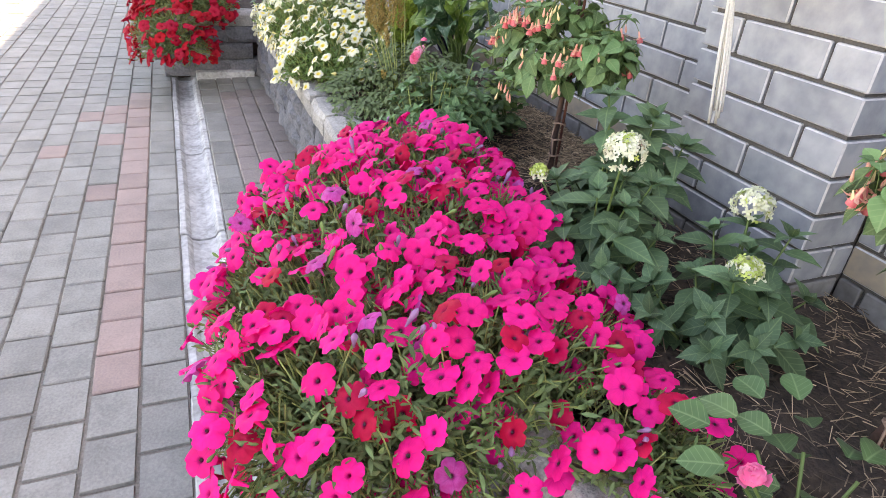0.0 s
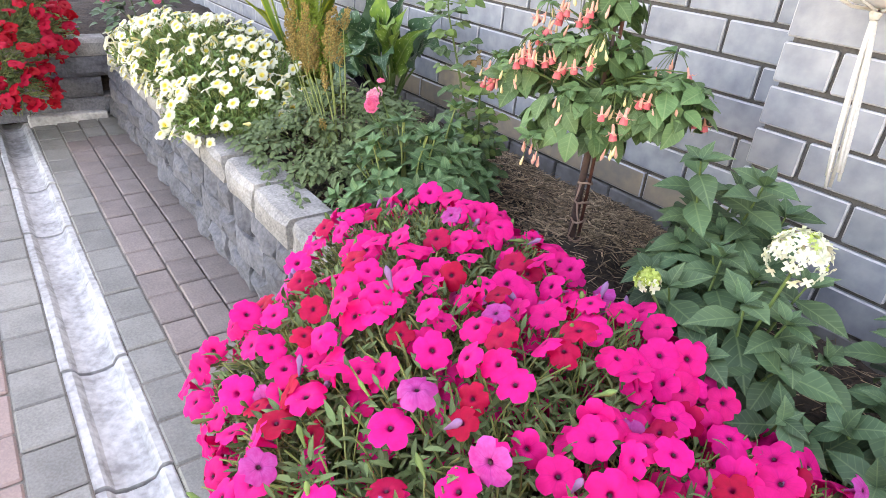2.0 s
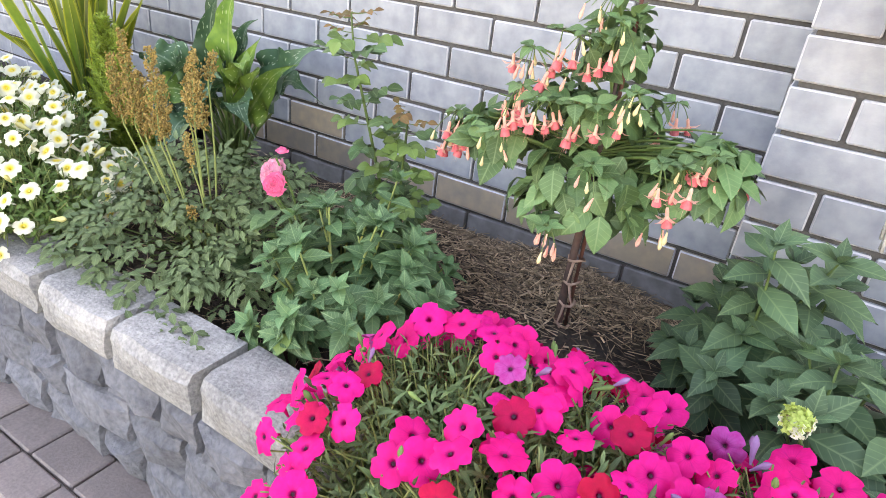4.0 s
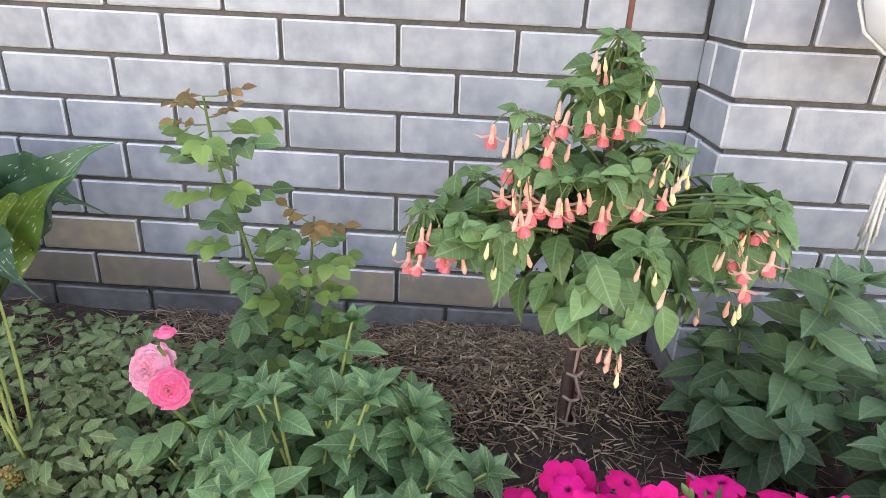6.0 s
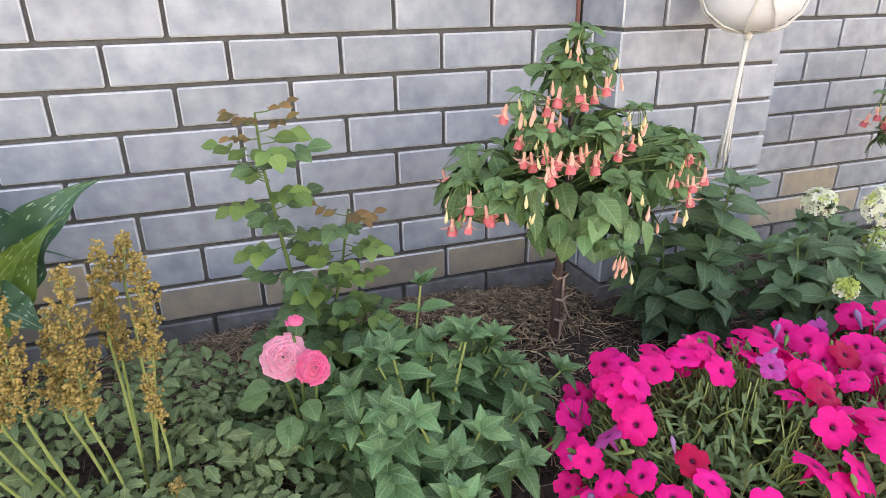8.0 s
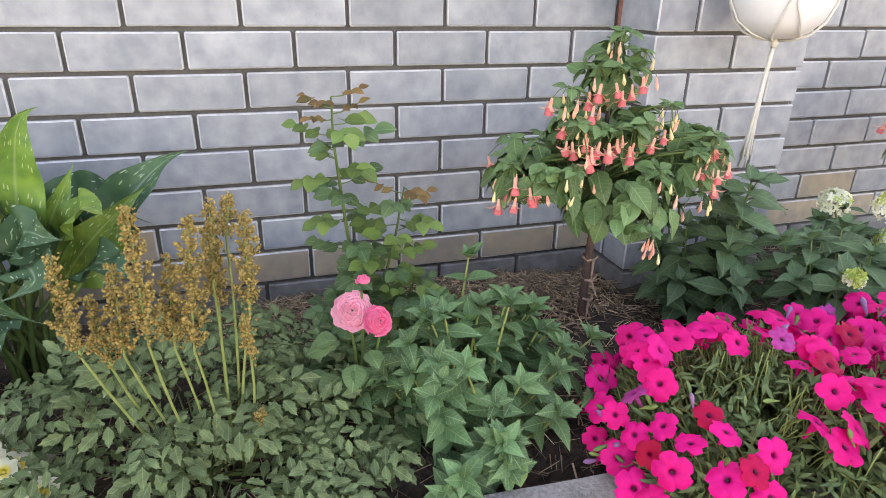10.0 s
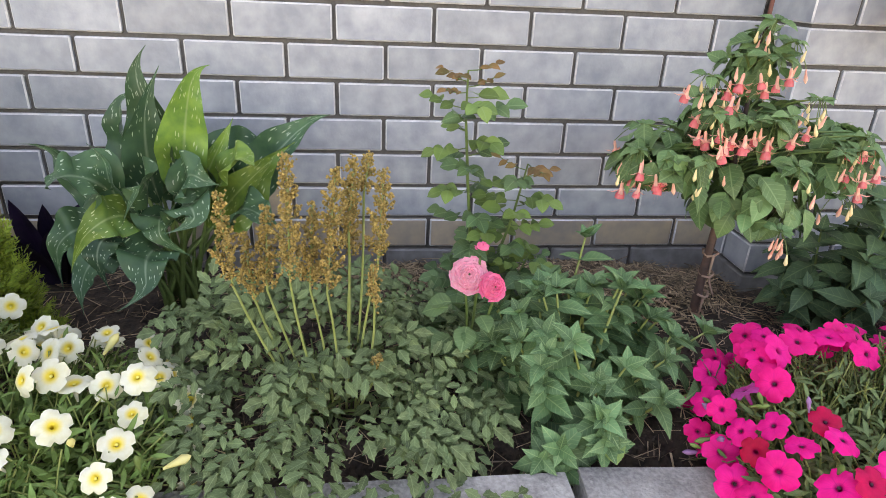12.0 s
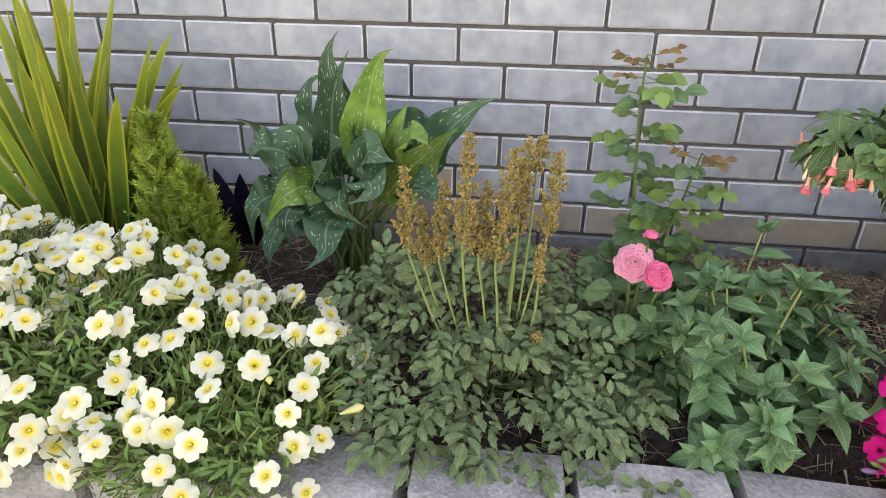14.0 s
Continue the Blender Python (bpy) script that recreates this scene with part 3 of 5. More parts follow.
soil = tagged(new("soil", mesh_of("soil", v, f, M["earth"])), "dark crumbly garden soil in the raised bed", "soil", kind="structure")
fill = slab("bed_fill", (-6.0, 3.0, -0.96, 0.02, -0.1, 0.34), M["earth"], 0, "packed earth under the raised bed", cat="soil")
fill2 = slab("next_bed_fill", (-6.0, -3.06, -1.66, -0.97, -0.1, 0.34), M["earth"], 0, "packed earth under the next raised bed", cat="soil")

# mulch of chopped straw and twigs
stick = ([(-0.5, 0, 0), (0.5, 0, 0), (0.5, 0, 1), (-0.5, 0, 1), (-0.35, 1, 0), (0.35, 1, 0), (0.35, 1, 0.8), (-0.35, 1, 0.8)],
         [(0, 1, 5, 4), (1, 2, 6, 5), (2, 3, 7, 6), (3, 0, 4, 7), (4, 5, 6, 7)], None)


def soil_z(x, y):
    return SOIL + 0.028 * noise.noise(Vector((x * 3.1, y * 3.1, 0.4))) + 0.014 * noise.noise(Vector((x * 11, y * 11, 2.0))) + 0.02 * math.exp(-((x - 0.1) ** 2 + (y + 0.12) ** 2) / 0.04) + 0.05 * math.exp(-((x - 0.25) ** 2 + (y + 0.42) ** 2) / 0.03) - 0.03 * math.exp(-(y / 0.13) ** 2)


ms = []
rg = random.Random(11)
for i in range(13500):
    if i < 5200:
        x, y = rg.gauss(0.10, 0.17), -abs(rg.gauss(0, 0.25)) - 0.01
    elif i < 8200:
        x, y = rg.uniform(-0.75, 0.5), -abs(rg.gauss(0, 0.16)) - 0.005
    else:
        x, y = rg.uniform(-1.6, 1.9), rg.uniform(-0.9, -0.01)
    if 0.5 < x < 1.06 and y > -0.22:
        continue
    L = rg.uniform(0.008, 0.035) if i < 4200 else rg.uniform(0.018, 0.075)
    w = rg.uniform(0.0012, 0.0046) if i < 4200 else rg.uniform(0.0009, 0.0024)
    a = rg.uniform(0, 6.28)
    d = Vector((math.cos(a), math.sin(a), rg.uniform(-0.25, 0.3)))
    if y + d.y * L > -0.004:
        d.y = -abs(d.y)
    m = aim((x, y, soil_z(x, y) + rg.uniform(0.0, 0.022)), d)
    ms.append(m @ Matrix.Diagonal((w, L, w * 0.6, 1)))
mulch = tagged(new("straw_mulch", scatter("straw_mulch", stick, ms, M["straw"])), "chopped dry straw and twigs strewn over the soil", "mulch", kind="stuff")

# ---- plants: shared leaf and flower shapes ----
def leaf_set(name, material, count, L, W, **kw):
    out = []
    for i in range(count):
        r = random.Random(i * 7 + 3)
        v, f, uv = leaf(L * r.uniform(0.9, 1.1), W * r.uniform(0.9, 1.1), fold=r.uniform(0.15, 0.4), curl=r.uniform(0.15, 0.75), seed=i, **kw)
        out.append(mesh_of(name, v, f, material, uv))
    return out


def corolla(name, R, material, seed, cup=0.25, lobes=0.15, tube_len=0.034, seg=30):
    """A petunia trumpet: flared five-lobed limb and the tube behind it."""
    r = random.Random(seed)
    ph = [r.uniform(0, 6.28) for _ in range(4)]
    rings = [(0.06, -tube_len * 0.5), (0.11, -0.20 * R), (0.21, -0.05 * R), (0.48, 0.005 * R), (0.80, 0.02 * R), (1.0, -0.03 * R)]
    v, f, uv = [], [], []
    for i, (rr, z) in enumerate(rings):
        for k in range(seg):
            a = 2 * math.pi * k / seg
            near = abs(((a * 5 / (2 * math.pi)) % 1.0) - 0.5) * 2
            lob = 1 + (lobes * (0.4 - near ** 5 * 1.6) + 0.02 * math.sin(11 * a + ph[1])) * (rr > 0.7)
            ww = R * 0.075 * (math.sin(5 * a + ph[0]) + 0.8 * math.sin(3 * a + ph[1]) + 0.8 * math.sin(10 * a + ph[2])) * (rr > 0.9)
            dr = -cup * R * rr * rr * (0.5 + 0.5 * math.cos(a + ph[3])) - 0.06 * R * (1 - near) * (rr > 0.9)
            v.append((R * rr * lob * math.cos(a), R * rr * lob * math.sin(a), z + ww + dr * (rr > 0.6)))
            uv.append((5.0 * k / seg + 0.5, rr))
        if i:
            for k in range(seg):
                k2 = (k + 1) % seg
                f.append(((i - 1) * seg + k, (i - 1) * seg + k2, i * seg + k2, i * seg + k))
    # outer wall of the tube
    o = len(v)
    for z, rr in ((-0.14 * R, 0.26), (-tube_len * 0.6, 0.13), (-tube_len, 0.07)):
        for k in range(8):
            a = 2 * math.pi * k / 8
            v.append((R * rr * math.cos(a), R * rr * math.sin(a), z))
            uv.append((5.0 * k / 8, 0.9))
    for i in range(2):
        for k in range(8):
            k2 = (k + 1) % 8
            f.append((o + i * 8 + k, o + i * 8 + k2, o + i * 8 + 8 + k2, o + i * 8 + 8 + k))
    return mesh_of(name, v, f, material, uv)


def throat_mesh(R, material, rr=0.13):
    v, f = [(0, 0, -0.22 * R)], []
    seg = 10
    for k in range(seg):
        a = 2 * math.pi * k / seg
        q = R * rr * (1.0 if k % 2 else 1.35)
        v.append((q * math.cos(a), q * math.sin(a), -0.085 * R))
        f.append((0, 1 + k, 1 + (k + 1) % seg))
    return mesh_of("throat", v, f, material)


def blob_points(blobs, n, rg, zmin=0.12, inner=0.86):
    """Points on the outer upper skin of a union of ellipsoids, with outward normals."""
    out = []
    vol = [b[3] * b[4] for b in blobs]
    while len(out) < n:
        b = rg.choices(blobs, vol)[0]
        d = Vector((rg.gauss(0, 1), rg.gauss(0, 1), rg.gauss(0, 1))).normalized()
        if d.z < -0.35:
            continue
        p = Vector((b[0] + d.x * b[3], b[1] + d.y * b[4], b[2] + d.z * b[5]))
        if any(((p.x - c[0]) / c[3]) ** 2 + ((p.y - c[1]) / c[4]) ** 2 + ((p.z - c[2]) / c[5]) ** 2 < inner for c in blobs if c is not b):
            continue
        lump = 1 + 0.16 * noise.noise(Vector((p.x * 5.5, p.y * 5.5, p.z * 5.5)))
        p = Vector((b[0], b[1], b[2])) + (p - Vector((b[0], b[1], b[2]))) * lump
        if p.z < zmin or p.y < -1.60 and p.x > -1:
            continue
        if p.z < 0.48 and -1.10 < p.y < -0.88 and -3.0 < p.x < -0.2:
            p.z = 0.48 + rg.uniform(0.0, 0.03)
        elif p.z < 0.48 and -1.08 < p.y < -0.88 and p.x > -3.0:
            continue
        nrm = Vector((d.x / b[3], d.y / b[4], d.z / b[5])).normalized()
        out.append((p, nrm))
    return out


# buds and withered trumpets
def bud_mesh(name, L, R, material, seg=6):
    prof = [(0.0, 0.25), (0.2, 0.45), (0.5, 0.75), (0.72, 1.0), (0.9, 0.6), (1.0, 0.05)]
    v, f = [], []
    for i, (t, r) in enumerate(prof):
        for k in range(seg):
            a = 2 * math.pi * k / seg
            v.append((R * r * math.cos(a), R * r * math.sin(a), -L * t))
        if i:
            for k in range(seg):
                k2 = (k + 1) % seg
                f.append(((i - 1) * seg + k, (i - 1) * seg + k2, i * seg + k2, i * seg + k))
    return mesh_of(name, v, f, material)


BUDS = {False: [bud_mesh("bud", 0.034, 0.0052, M["violet_dead"]), bud_mesh("bud", 0.032, 0.0045, M["leaf_yel"])], True: [bud_mesh("bud", 0.036, 0.0070, M["cream_yellow"]), bud_mesh("bud", 0.030, 0.0050, M["leaf_yel"])]}


def petunia(label, blobs, n_flow, kinds, leafm, R, seed, n_leaf=4200, throat=None, group="", zmin=0.12, sep=0.028, bend=(0, -0.5, 0.5), leafL=0.027):
    rg = random.Random(seed)
    n_leaf = int(n_leaf * 1.6)
    b0 = blobs[0]
    root = thing("petunia_plant", (b0[0], max(b0[1], -0.90), SOIL), label, "flowering plant", group)
    # foliage: narrow leaves in and under the skin, with thin stems
    lt = leaf(leafL, leafL * 0.26, fold=0.3, curl=0.5, n=3, peak=0.45)
    ms, tubes = [], []
    for p, nr in blob_points(blobs, n_leaf, rg, zmin):
        p = p - nr * rg.uniform(-0.010, 0.09)
        w = (nr * rg.uniform(0.2, 1.0) + Vector((rg.gauss(0, 0.7), rg.gauss(0, 0.7), rg.gauss(0.15, 0.5)))).normalized()
        ms.append(aim(p, w, nr, rg.uniform(0.6, 1.35)))
    tagged(put("foliage", scatter("foliage", lt, ms, leafm), root, Matrix.Identity(4)), kind="stuff")
    for p, nr in blob_points(blobs, n_leaf // 8, rg, zmin):
        q = p - nr * rg.uniform(0.06, 0.14) + Vector((rg.gauss(0, 0.03), rg.gauss(0, 0.03), -0.02))
        tubes.append((bez(q, p + nr * rg.uniform(-0.01, 0.03), -0.012, 3), [0.0014] * 4))
    tagged(put("stem", join_tubes("stems", tubes, M["stem_pale"], 4), root, Matrix.Identity(4)), kind="stuff")
    # dark inner mass of old stems and shade leaves
    ms = []
    for p, nr in blob_points(blobs, n_leaf // 2, rg, zmin):
        ms.append(aim(p - nr * rg.uniform(0.08, 0.2), Vector((rg.gauss(0, 1), rg.gauss(0, 1), rg.gauss(0, 1))), nr, rg.uniform(1.2, 2.0)))
    tagged(put("inner_leaves", scatter("inner_leaves", lt, ms, leafm), root, Matrix.Identity(4)), kind="stuff")
    sets = []
    for mname, wgt, rs in kinds:
        sets.append(([corolla("flower", R * rs, M[mname], seed * 10 + i, cup=(0.0, 0.12, 0.3, 0.05, 0.55)[i % 5]) for i in range(5)], wgt))
    th = throat_mesh(R, throat, 0.085) if throat else None
    placed, stalks = [], []
    tries = 0
    while len(placed) < n_flow and tries < n_flow * 30:
        tries += 1
        p, nr = blob_points(blobs, 1, rg, zmin)[0]
        if any((p - q).length < sep for q in placed):
            continue
        placed.append(p)
        k = rg.choices(range(len(sets)), [s[1] for s in sets])[0]
        way = (nr * 0.55 + Vector(bend) + Vector((rg.gauss(0, 0.42), rg.gauss(0, 0.42), rg.gauss(0, 0.3)))).normalized()
        m = face_to(p + nr * rg.uniform(0.012, 0.045), way, rg.uniform(0, 6.28), rg.uniform(0.82, 1.08))
        fl = put("flower", rg.choice(sets[k][0]), root, m)
        stalks.append((bez(m.translation - way * 0.03, p - nr * 0.05, 0.004, 3), [0.0011] * 4))
        if th and rg.random() < 0.93:
            put("throat", th, fl, Matrix.Identity(4))
    tagged(put("flower_stalk", join_tubes("flower_stalks", stalks, M["stem_pale"], 4), root, Matrix.Identity(4)), kind="stuff")
    for i in range(n_flow // 6):
        p, nr = blob_points(blobs, 1, rg, zmin)[0]
        way = (nr + Vector((rg.gauss(0, 0.5), rg.gauss(0, 0.5), rg.gauss(0, 0.4)))).normalized()
        put("bud", rg.choice(BUDS[throat == M["yellow"]]), root, face_to(p + nr * 0.02, -way, 0, rg.uniform(0.8, 1.25)))
    return root


MAG = [("mag", 0.76, 1.0), ("crim", 0.18, 0.92), ("vio", 0.06, 0.9)]
pet_group = "magenta petunias along the bed"
petunia("bushy magenta petunia spilling over the stone edging", [(0.29, -0.97, 0.48, 0.26, 0.28, 0.17), (0.46, -1.11, 0.46, 0.28, 0.37, 0.21), (0.42, -0.88, 0.50, 0.20, 0.16, 0.15)], 255, MAG, M["leaf_pet"], 0.0285, 21, 4600, M["throat"], pet_group)
petunia("bushy magenta petunia spilling over the stone edging", [(0.74, -1.17, 0.45, 0.30, 0.42, 0.24), (0.95, -1.20, 0.42, 0.30, 0.44, 0.25), (0.74, -0.96, 0.50, 0.22, 0.20, 0.16)], 300, MAG, M["leaf_pet"], 0.0285, 22, 5200, M["throat"], pet_group)
petunia("bushy magenta petunia thick with flowers", [(1.13, -1.20, 0.43, 0.25, 0.42, 0.22), (1.36, -0.94, 0.46, 0.15, 0.15, 0.10)], 215, MAG, M["leaf_pet"], 0.0285, 23, 4200, M["throat"], pet_group)

WHT = [("white", 1.0, 1.0)]
wgroup = "cream petunias along the bed"
petunia("cream-white petunia with yellow throats over the cap stones", [(-1.13, -0.88, 0.50, 0.25, 0.26, 0.12), (-1.42, -0.80, 0.54, 0.24, 0.30, 0.15)], 165, WHT, M["leaf_petw"], 0.0252, 31, 3400, M["yellow"], wgroup, zmin=0.36, sep=0.030, bend=(0.05, -0.65, 0.6))
petunia("cream-white petunia with yellow throats over the cap stones", [(-1.75, -0.80, 0.55, 0.30, 0.34, 0.17), (-2.12, -0.84, 0.53, 0.28, 0.30, 0.16)], 240, WHT, M["leaf_petw"], 0.0252, 32, 3800, M["yellow"], wgroup, zmin=0.36, sep=0.030, bend=(0.05, -0.65, 0.6))

REDK = [("red", 1.0, 1.0)]
petunia("deep red petunia hanging thickly over the bed corner", [(-2.95, -1.52, 0.52, 0.42, 0.30, 0.28), (-2.60, -1.62, 0.33, 0.33, 0.24, 0.27)], 290, REDK, M["leaf_pet"], 0.035, 41, 3800, None, "red petunias at the bed corner", sep=0.026)
petunia("deep red petunia hanging thickly over the bed corner", [(-3.7, -1.55, 0.55, 0.55, 0.32, 0.30)], 110, REDK, M["leaf_pet"], 0.035, 42, 3000, None, "red petunias at the bed corner", sep=0.026)


# ---- fuchsia standards ----
def fuchsia_flower(seed):
    """A hanging flower: tube, four flared sepals, a skirt and thin stamens, along -z."""
    r = random.Random(seed)
    v, f, uv, sl = [], [], [], []

    def ring(z, rad, seg=8):
        o = len(v)
        for k in range(seg):
            a = 2 * math.pi * k / seg
            v.append((rad * math.cos(a), rad * math.sin(a), z))
            uv.append((5 * k / seg, 0.6))
        return o

    def bridge(o, p, slot, seg=8):
        for k in range(seg):
            k2 = (k + 1) % seg
            f.append((o + k, o + k2, p + k2, p + k))
            sl.append(slot)
    a = [ring(z, rad) for z, rad in ((0, 0.0018), (-0.004, 0.0032), (-0.016, 0.0034), (-0.021, 0.0052))]
    for i in range(3):
        bridge(a[i], a[i + 1], 0)
    b = [ring(z, rad) for z, rad in ((-0.020, 0.0048), (-0.027, 0.0085), (-0.036, 0.0095))]
    for i in range(2):
        bridge(b[i], b[i + 1], 1)
    for k in range(4):
        g = k * math.pi / 2 + r.uniform(-0.2, 0.2)
        c, s = math.cos(g), math.sin(g)
        o = len(v)
        dz = r.uniform(-0.006, 0.006)
        for t, w, rad, z in ((0, 0.0035, 0.005, -0.020), (0.5, 0.0042, 0.015, -0.0235 + dz * 0.5), (1, 0.0004, 0.026, -0.021 + dz)):
            v.extend([(rad * c - w * s, rad * s + w * c, z), (rad * c + w * s, rad * s - w * c, z)])
            uv.extend([(0.2, t), (0.8, t)])
        for i in range(2):
            f.append((o + 2 * i, o + 2 * i + 1, o + 2 * i + 3, o + 2 * i + 2))
            sl.append(0)
    for k in range(4):
        g = k * 1.6
        o = len(v)
        x, y = 0.003 * math.cos(g), 0.003 * math.sin(g)
        ln = -0.048 - 0.012 * (k == 0)
        v.extend([(x, y, -0.03), (x + 0.0007, y, -0.03), (x * 1.3, y * 1.3, ln)])
        uv.extend([(0, 0.5)] * 3)
        f.append((o, o + 1, o + 2))
        sl.append(0)
    return mesh_of("flower", v, f, [M["coral"], M["coral_deep"]], uv, sl)


M["coral_deep"] = petal("deep_coral_petal", (0.86, 0.15, 0.17), (0.86, 0.26, 0.25), (0.5, 0.02, 0.05), 0.3, rand=0.15, island=True)
# leaf green a fifth darker: shade inside the crown put into the colour
M["leaf_fu_i"] = leafmat("shaded_fuchsia_leaf", (0.10, 0.18, 0.07), (0.07, 0.13, 0.05), va=0.3, rough=0.45, island=True)
fu_leaf = leaf_set("leaf", M["leaf_fu"], 6, 0.068, 0.047, n=6, peak=0.38, sharp=1.0, wave=0.04)
fu_flow = [fuchsia_flower(i) for i in range(4)]
fu_bud = [bud_mesh("bud", 0.024, 0.0042, M["cream"]), bud_mesh("bud", 0.030, 0.0045, M["coral"])]

FU_LOBES = [(0.0, 0.0, 1.08, 0.085, 0.085, 0.11), (-0.015, -0.01, 0.98, 0.135, 0.12, 0.085), (-0.19, -0.06, 0.89, 0.105, 0.115, 0.085), (0.20, -0.03, 0.90, 0.105, 0.115, 0.085),
            (0.01, -0.08, 0.825, 0.14, 0.12, 0.125), (0.0, 0.10, 0.845, 0.145, 0.12, 0.11)]


def fuchsia(base, seed, label, clusters, z1=1.195, lean=(0.0, 0.0)):
    """A little tree: bare stem, a narrow crown on top of a wide one with two drooping arms, leaves laid over one another like shingles."""
    rg = random.Random(seed)
    bx, by, bz = base
    root = thing("fuchsia_standard", base, label, "fuchsia", "fuchsias trained on a stem")

    def axis(z):
        t = (z - bz) / (z1 - bz)
        return Vector((bx + lean[0] * t, by + lean[1] * t, z))
    zs = [bz - 0.03, bz + 0.1, bz + 0.2, 0.84, 0.99, z1 - 0.05]
    put("trunk", tube("trunk", [axis(z) + Vector((rg.uniform(-0.005, 0.005), rg.uniform(-0.004, 0.004), 0)) for z in zs], [0.012, 0.011, 0.010, 0.009, 0.005, 0.002], M["bark"]), root, Matrix.Identity(4), "bare brown woody stem")
    put("support_rod", tube("support_rod", [axis(bz - 0.05) + Vector((0.012, 0.014, 0)), axis(z1 + 0.35) + Vector((0.012, 0.014, 0))], [0.0045, 0.0045], M["rust"]), root, Matrix.Identity(4), "thin rusty iron support rod")
    ties = []
    for k in range(4):
        z = bz + 0.06 + 0.055 * k
        c = axis(z) + Vector((0.006, 0.006, 0))
        ties.append(([c + Vector((0.018 * math.cos(a), 0.018 * math.sin(a), 0.004 * math.sin(2 * a + k))) for a in [i * 0.7854 for i in range(9)]], [0.0032] * 9))
        ties.append((bez(c + Vector((0, -0.017, 0)), c + Vector((rg.uniform(-0.02, 0.02), -0.023, -0.05)), 0.005, 3), [0.0035, 0.003, 0.0025, 0.0015]))
    put("tie", join_tubes("tie", ties, M["straw_tie"]), root, Matrix.Identity(4), "knotted strip of pale cloth round the stem")
    tubes, inner = [], []
    lobes = [(axis(b[2]).x + b[0], axis(b[2]).y + b[1], *b[2:]) for b in FU_LOBES]
    for i, (p, nr) in enumerate(blob_points(lobes, 430, rg, 0.72, 0.8)):
        p = p - nr * rg.uniform(0.0, 0.03)
        hang = 0.35 + 0.6 * max(0.0, 1.02 - p.z) / 0.2
        w = (nr * rg.uniform(0.35, 0.7) + Vector((rg.gauss(0, 0.3), rg.gauss(0, 0.3), -hang + rg.gauss(0, 0.25)))).normalized()
        s = rg.uniform(0.66, 1.05) * (1.0 if p.z < 0.97 else 0.78)
        put("leaf", rg.choice(fu_leaf), root, aim(p - w * 0.02, w, (nr + Vector((0, 0, 0.35))).normalized(), s))
        if i % 6 == 0:
            tubes.append((bez(axis(p.z - 0.05), p - w * 0.02, -0.015, 4), [0.0035, 0.003, 0.0025, 0.002, 0.0015]))
    for dx, dy, z, nf, nb in clusters:
        c = axis(z) + Vector((dx, dy, 0))
        tubes.append((bez(axis(z - 0.02).lerp(c, 0.45), c + Vector((0, 0, 0.02)), -0.006, 4), [0.003, 0.003, 0.0025, 0.002, 0.0015]))
        # rosette of small young leaves at the tip of the twig
        for i in range(7):
            a = i * 0.9 + rg.uniform(-0.3, 0.3)
            o = Vector((math.cos(a), math.sin(a), 0))
            put("leaf", rg.choice(fu_leaf), root, aim(c + o * 0.006 + Vector((0, 0, 0.02)), o + Vector((0, 0, rg.uniform(-0.3, 0.6))), (o.x * 0.4, o.y * 0.4 - 0.3, 1), rg.uniform(0.3, 0.62)))
        for i in range(nf + nb):
            o = Vector((rg.gauss(0, 0.019), rg.gauss(0, 0.016) - 0.008, rg.uniform(-0.045, 0.004) if i < nf else rg.uniform(-0.035, 0.012)))
            tubes.append((bez(c + Vector((0, 0, 0.022)), c + o, -0.008, 3), [0.0009] * 4))
            m = Matrix.Translation(c + o) @ Matrix.Rotation(rg.uniform(-0.3, 0.3), 4, "X") @ Matrix.Rotation(rg.uniform(-0.3, 0.3), 4, "Y") @ Matrix.Rotation(rg.uniform(0, 6), 4, "Z") @ Matrix.Scale(rg.uniform(0.85, 1.1), 4)
            put("flower" if i < nf else "bud", rg.choice(fu_flow) if i < nf else rg.choice(fu_bud), root, m)
    lt = leaf(0.066, 0.046, fold=0.3, curl=0.5, n=4, peak=0.38, sharp=1.1)
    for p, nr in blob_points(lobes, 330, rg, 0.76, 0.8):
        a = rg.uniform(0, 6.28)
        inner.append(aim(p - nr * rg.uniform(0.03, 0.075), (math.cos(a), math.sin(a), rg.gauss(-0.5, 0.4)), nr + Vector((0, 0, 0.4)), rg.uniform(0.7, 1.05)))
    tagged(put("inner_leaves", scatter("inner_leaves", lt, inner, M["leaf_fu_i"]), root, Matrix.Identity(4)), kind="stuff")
    tagged(put("branch", join_tubes("branches", tubes, M["stem"]), root, Matrix.Identity(4)), kind="stuff")
    return root


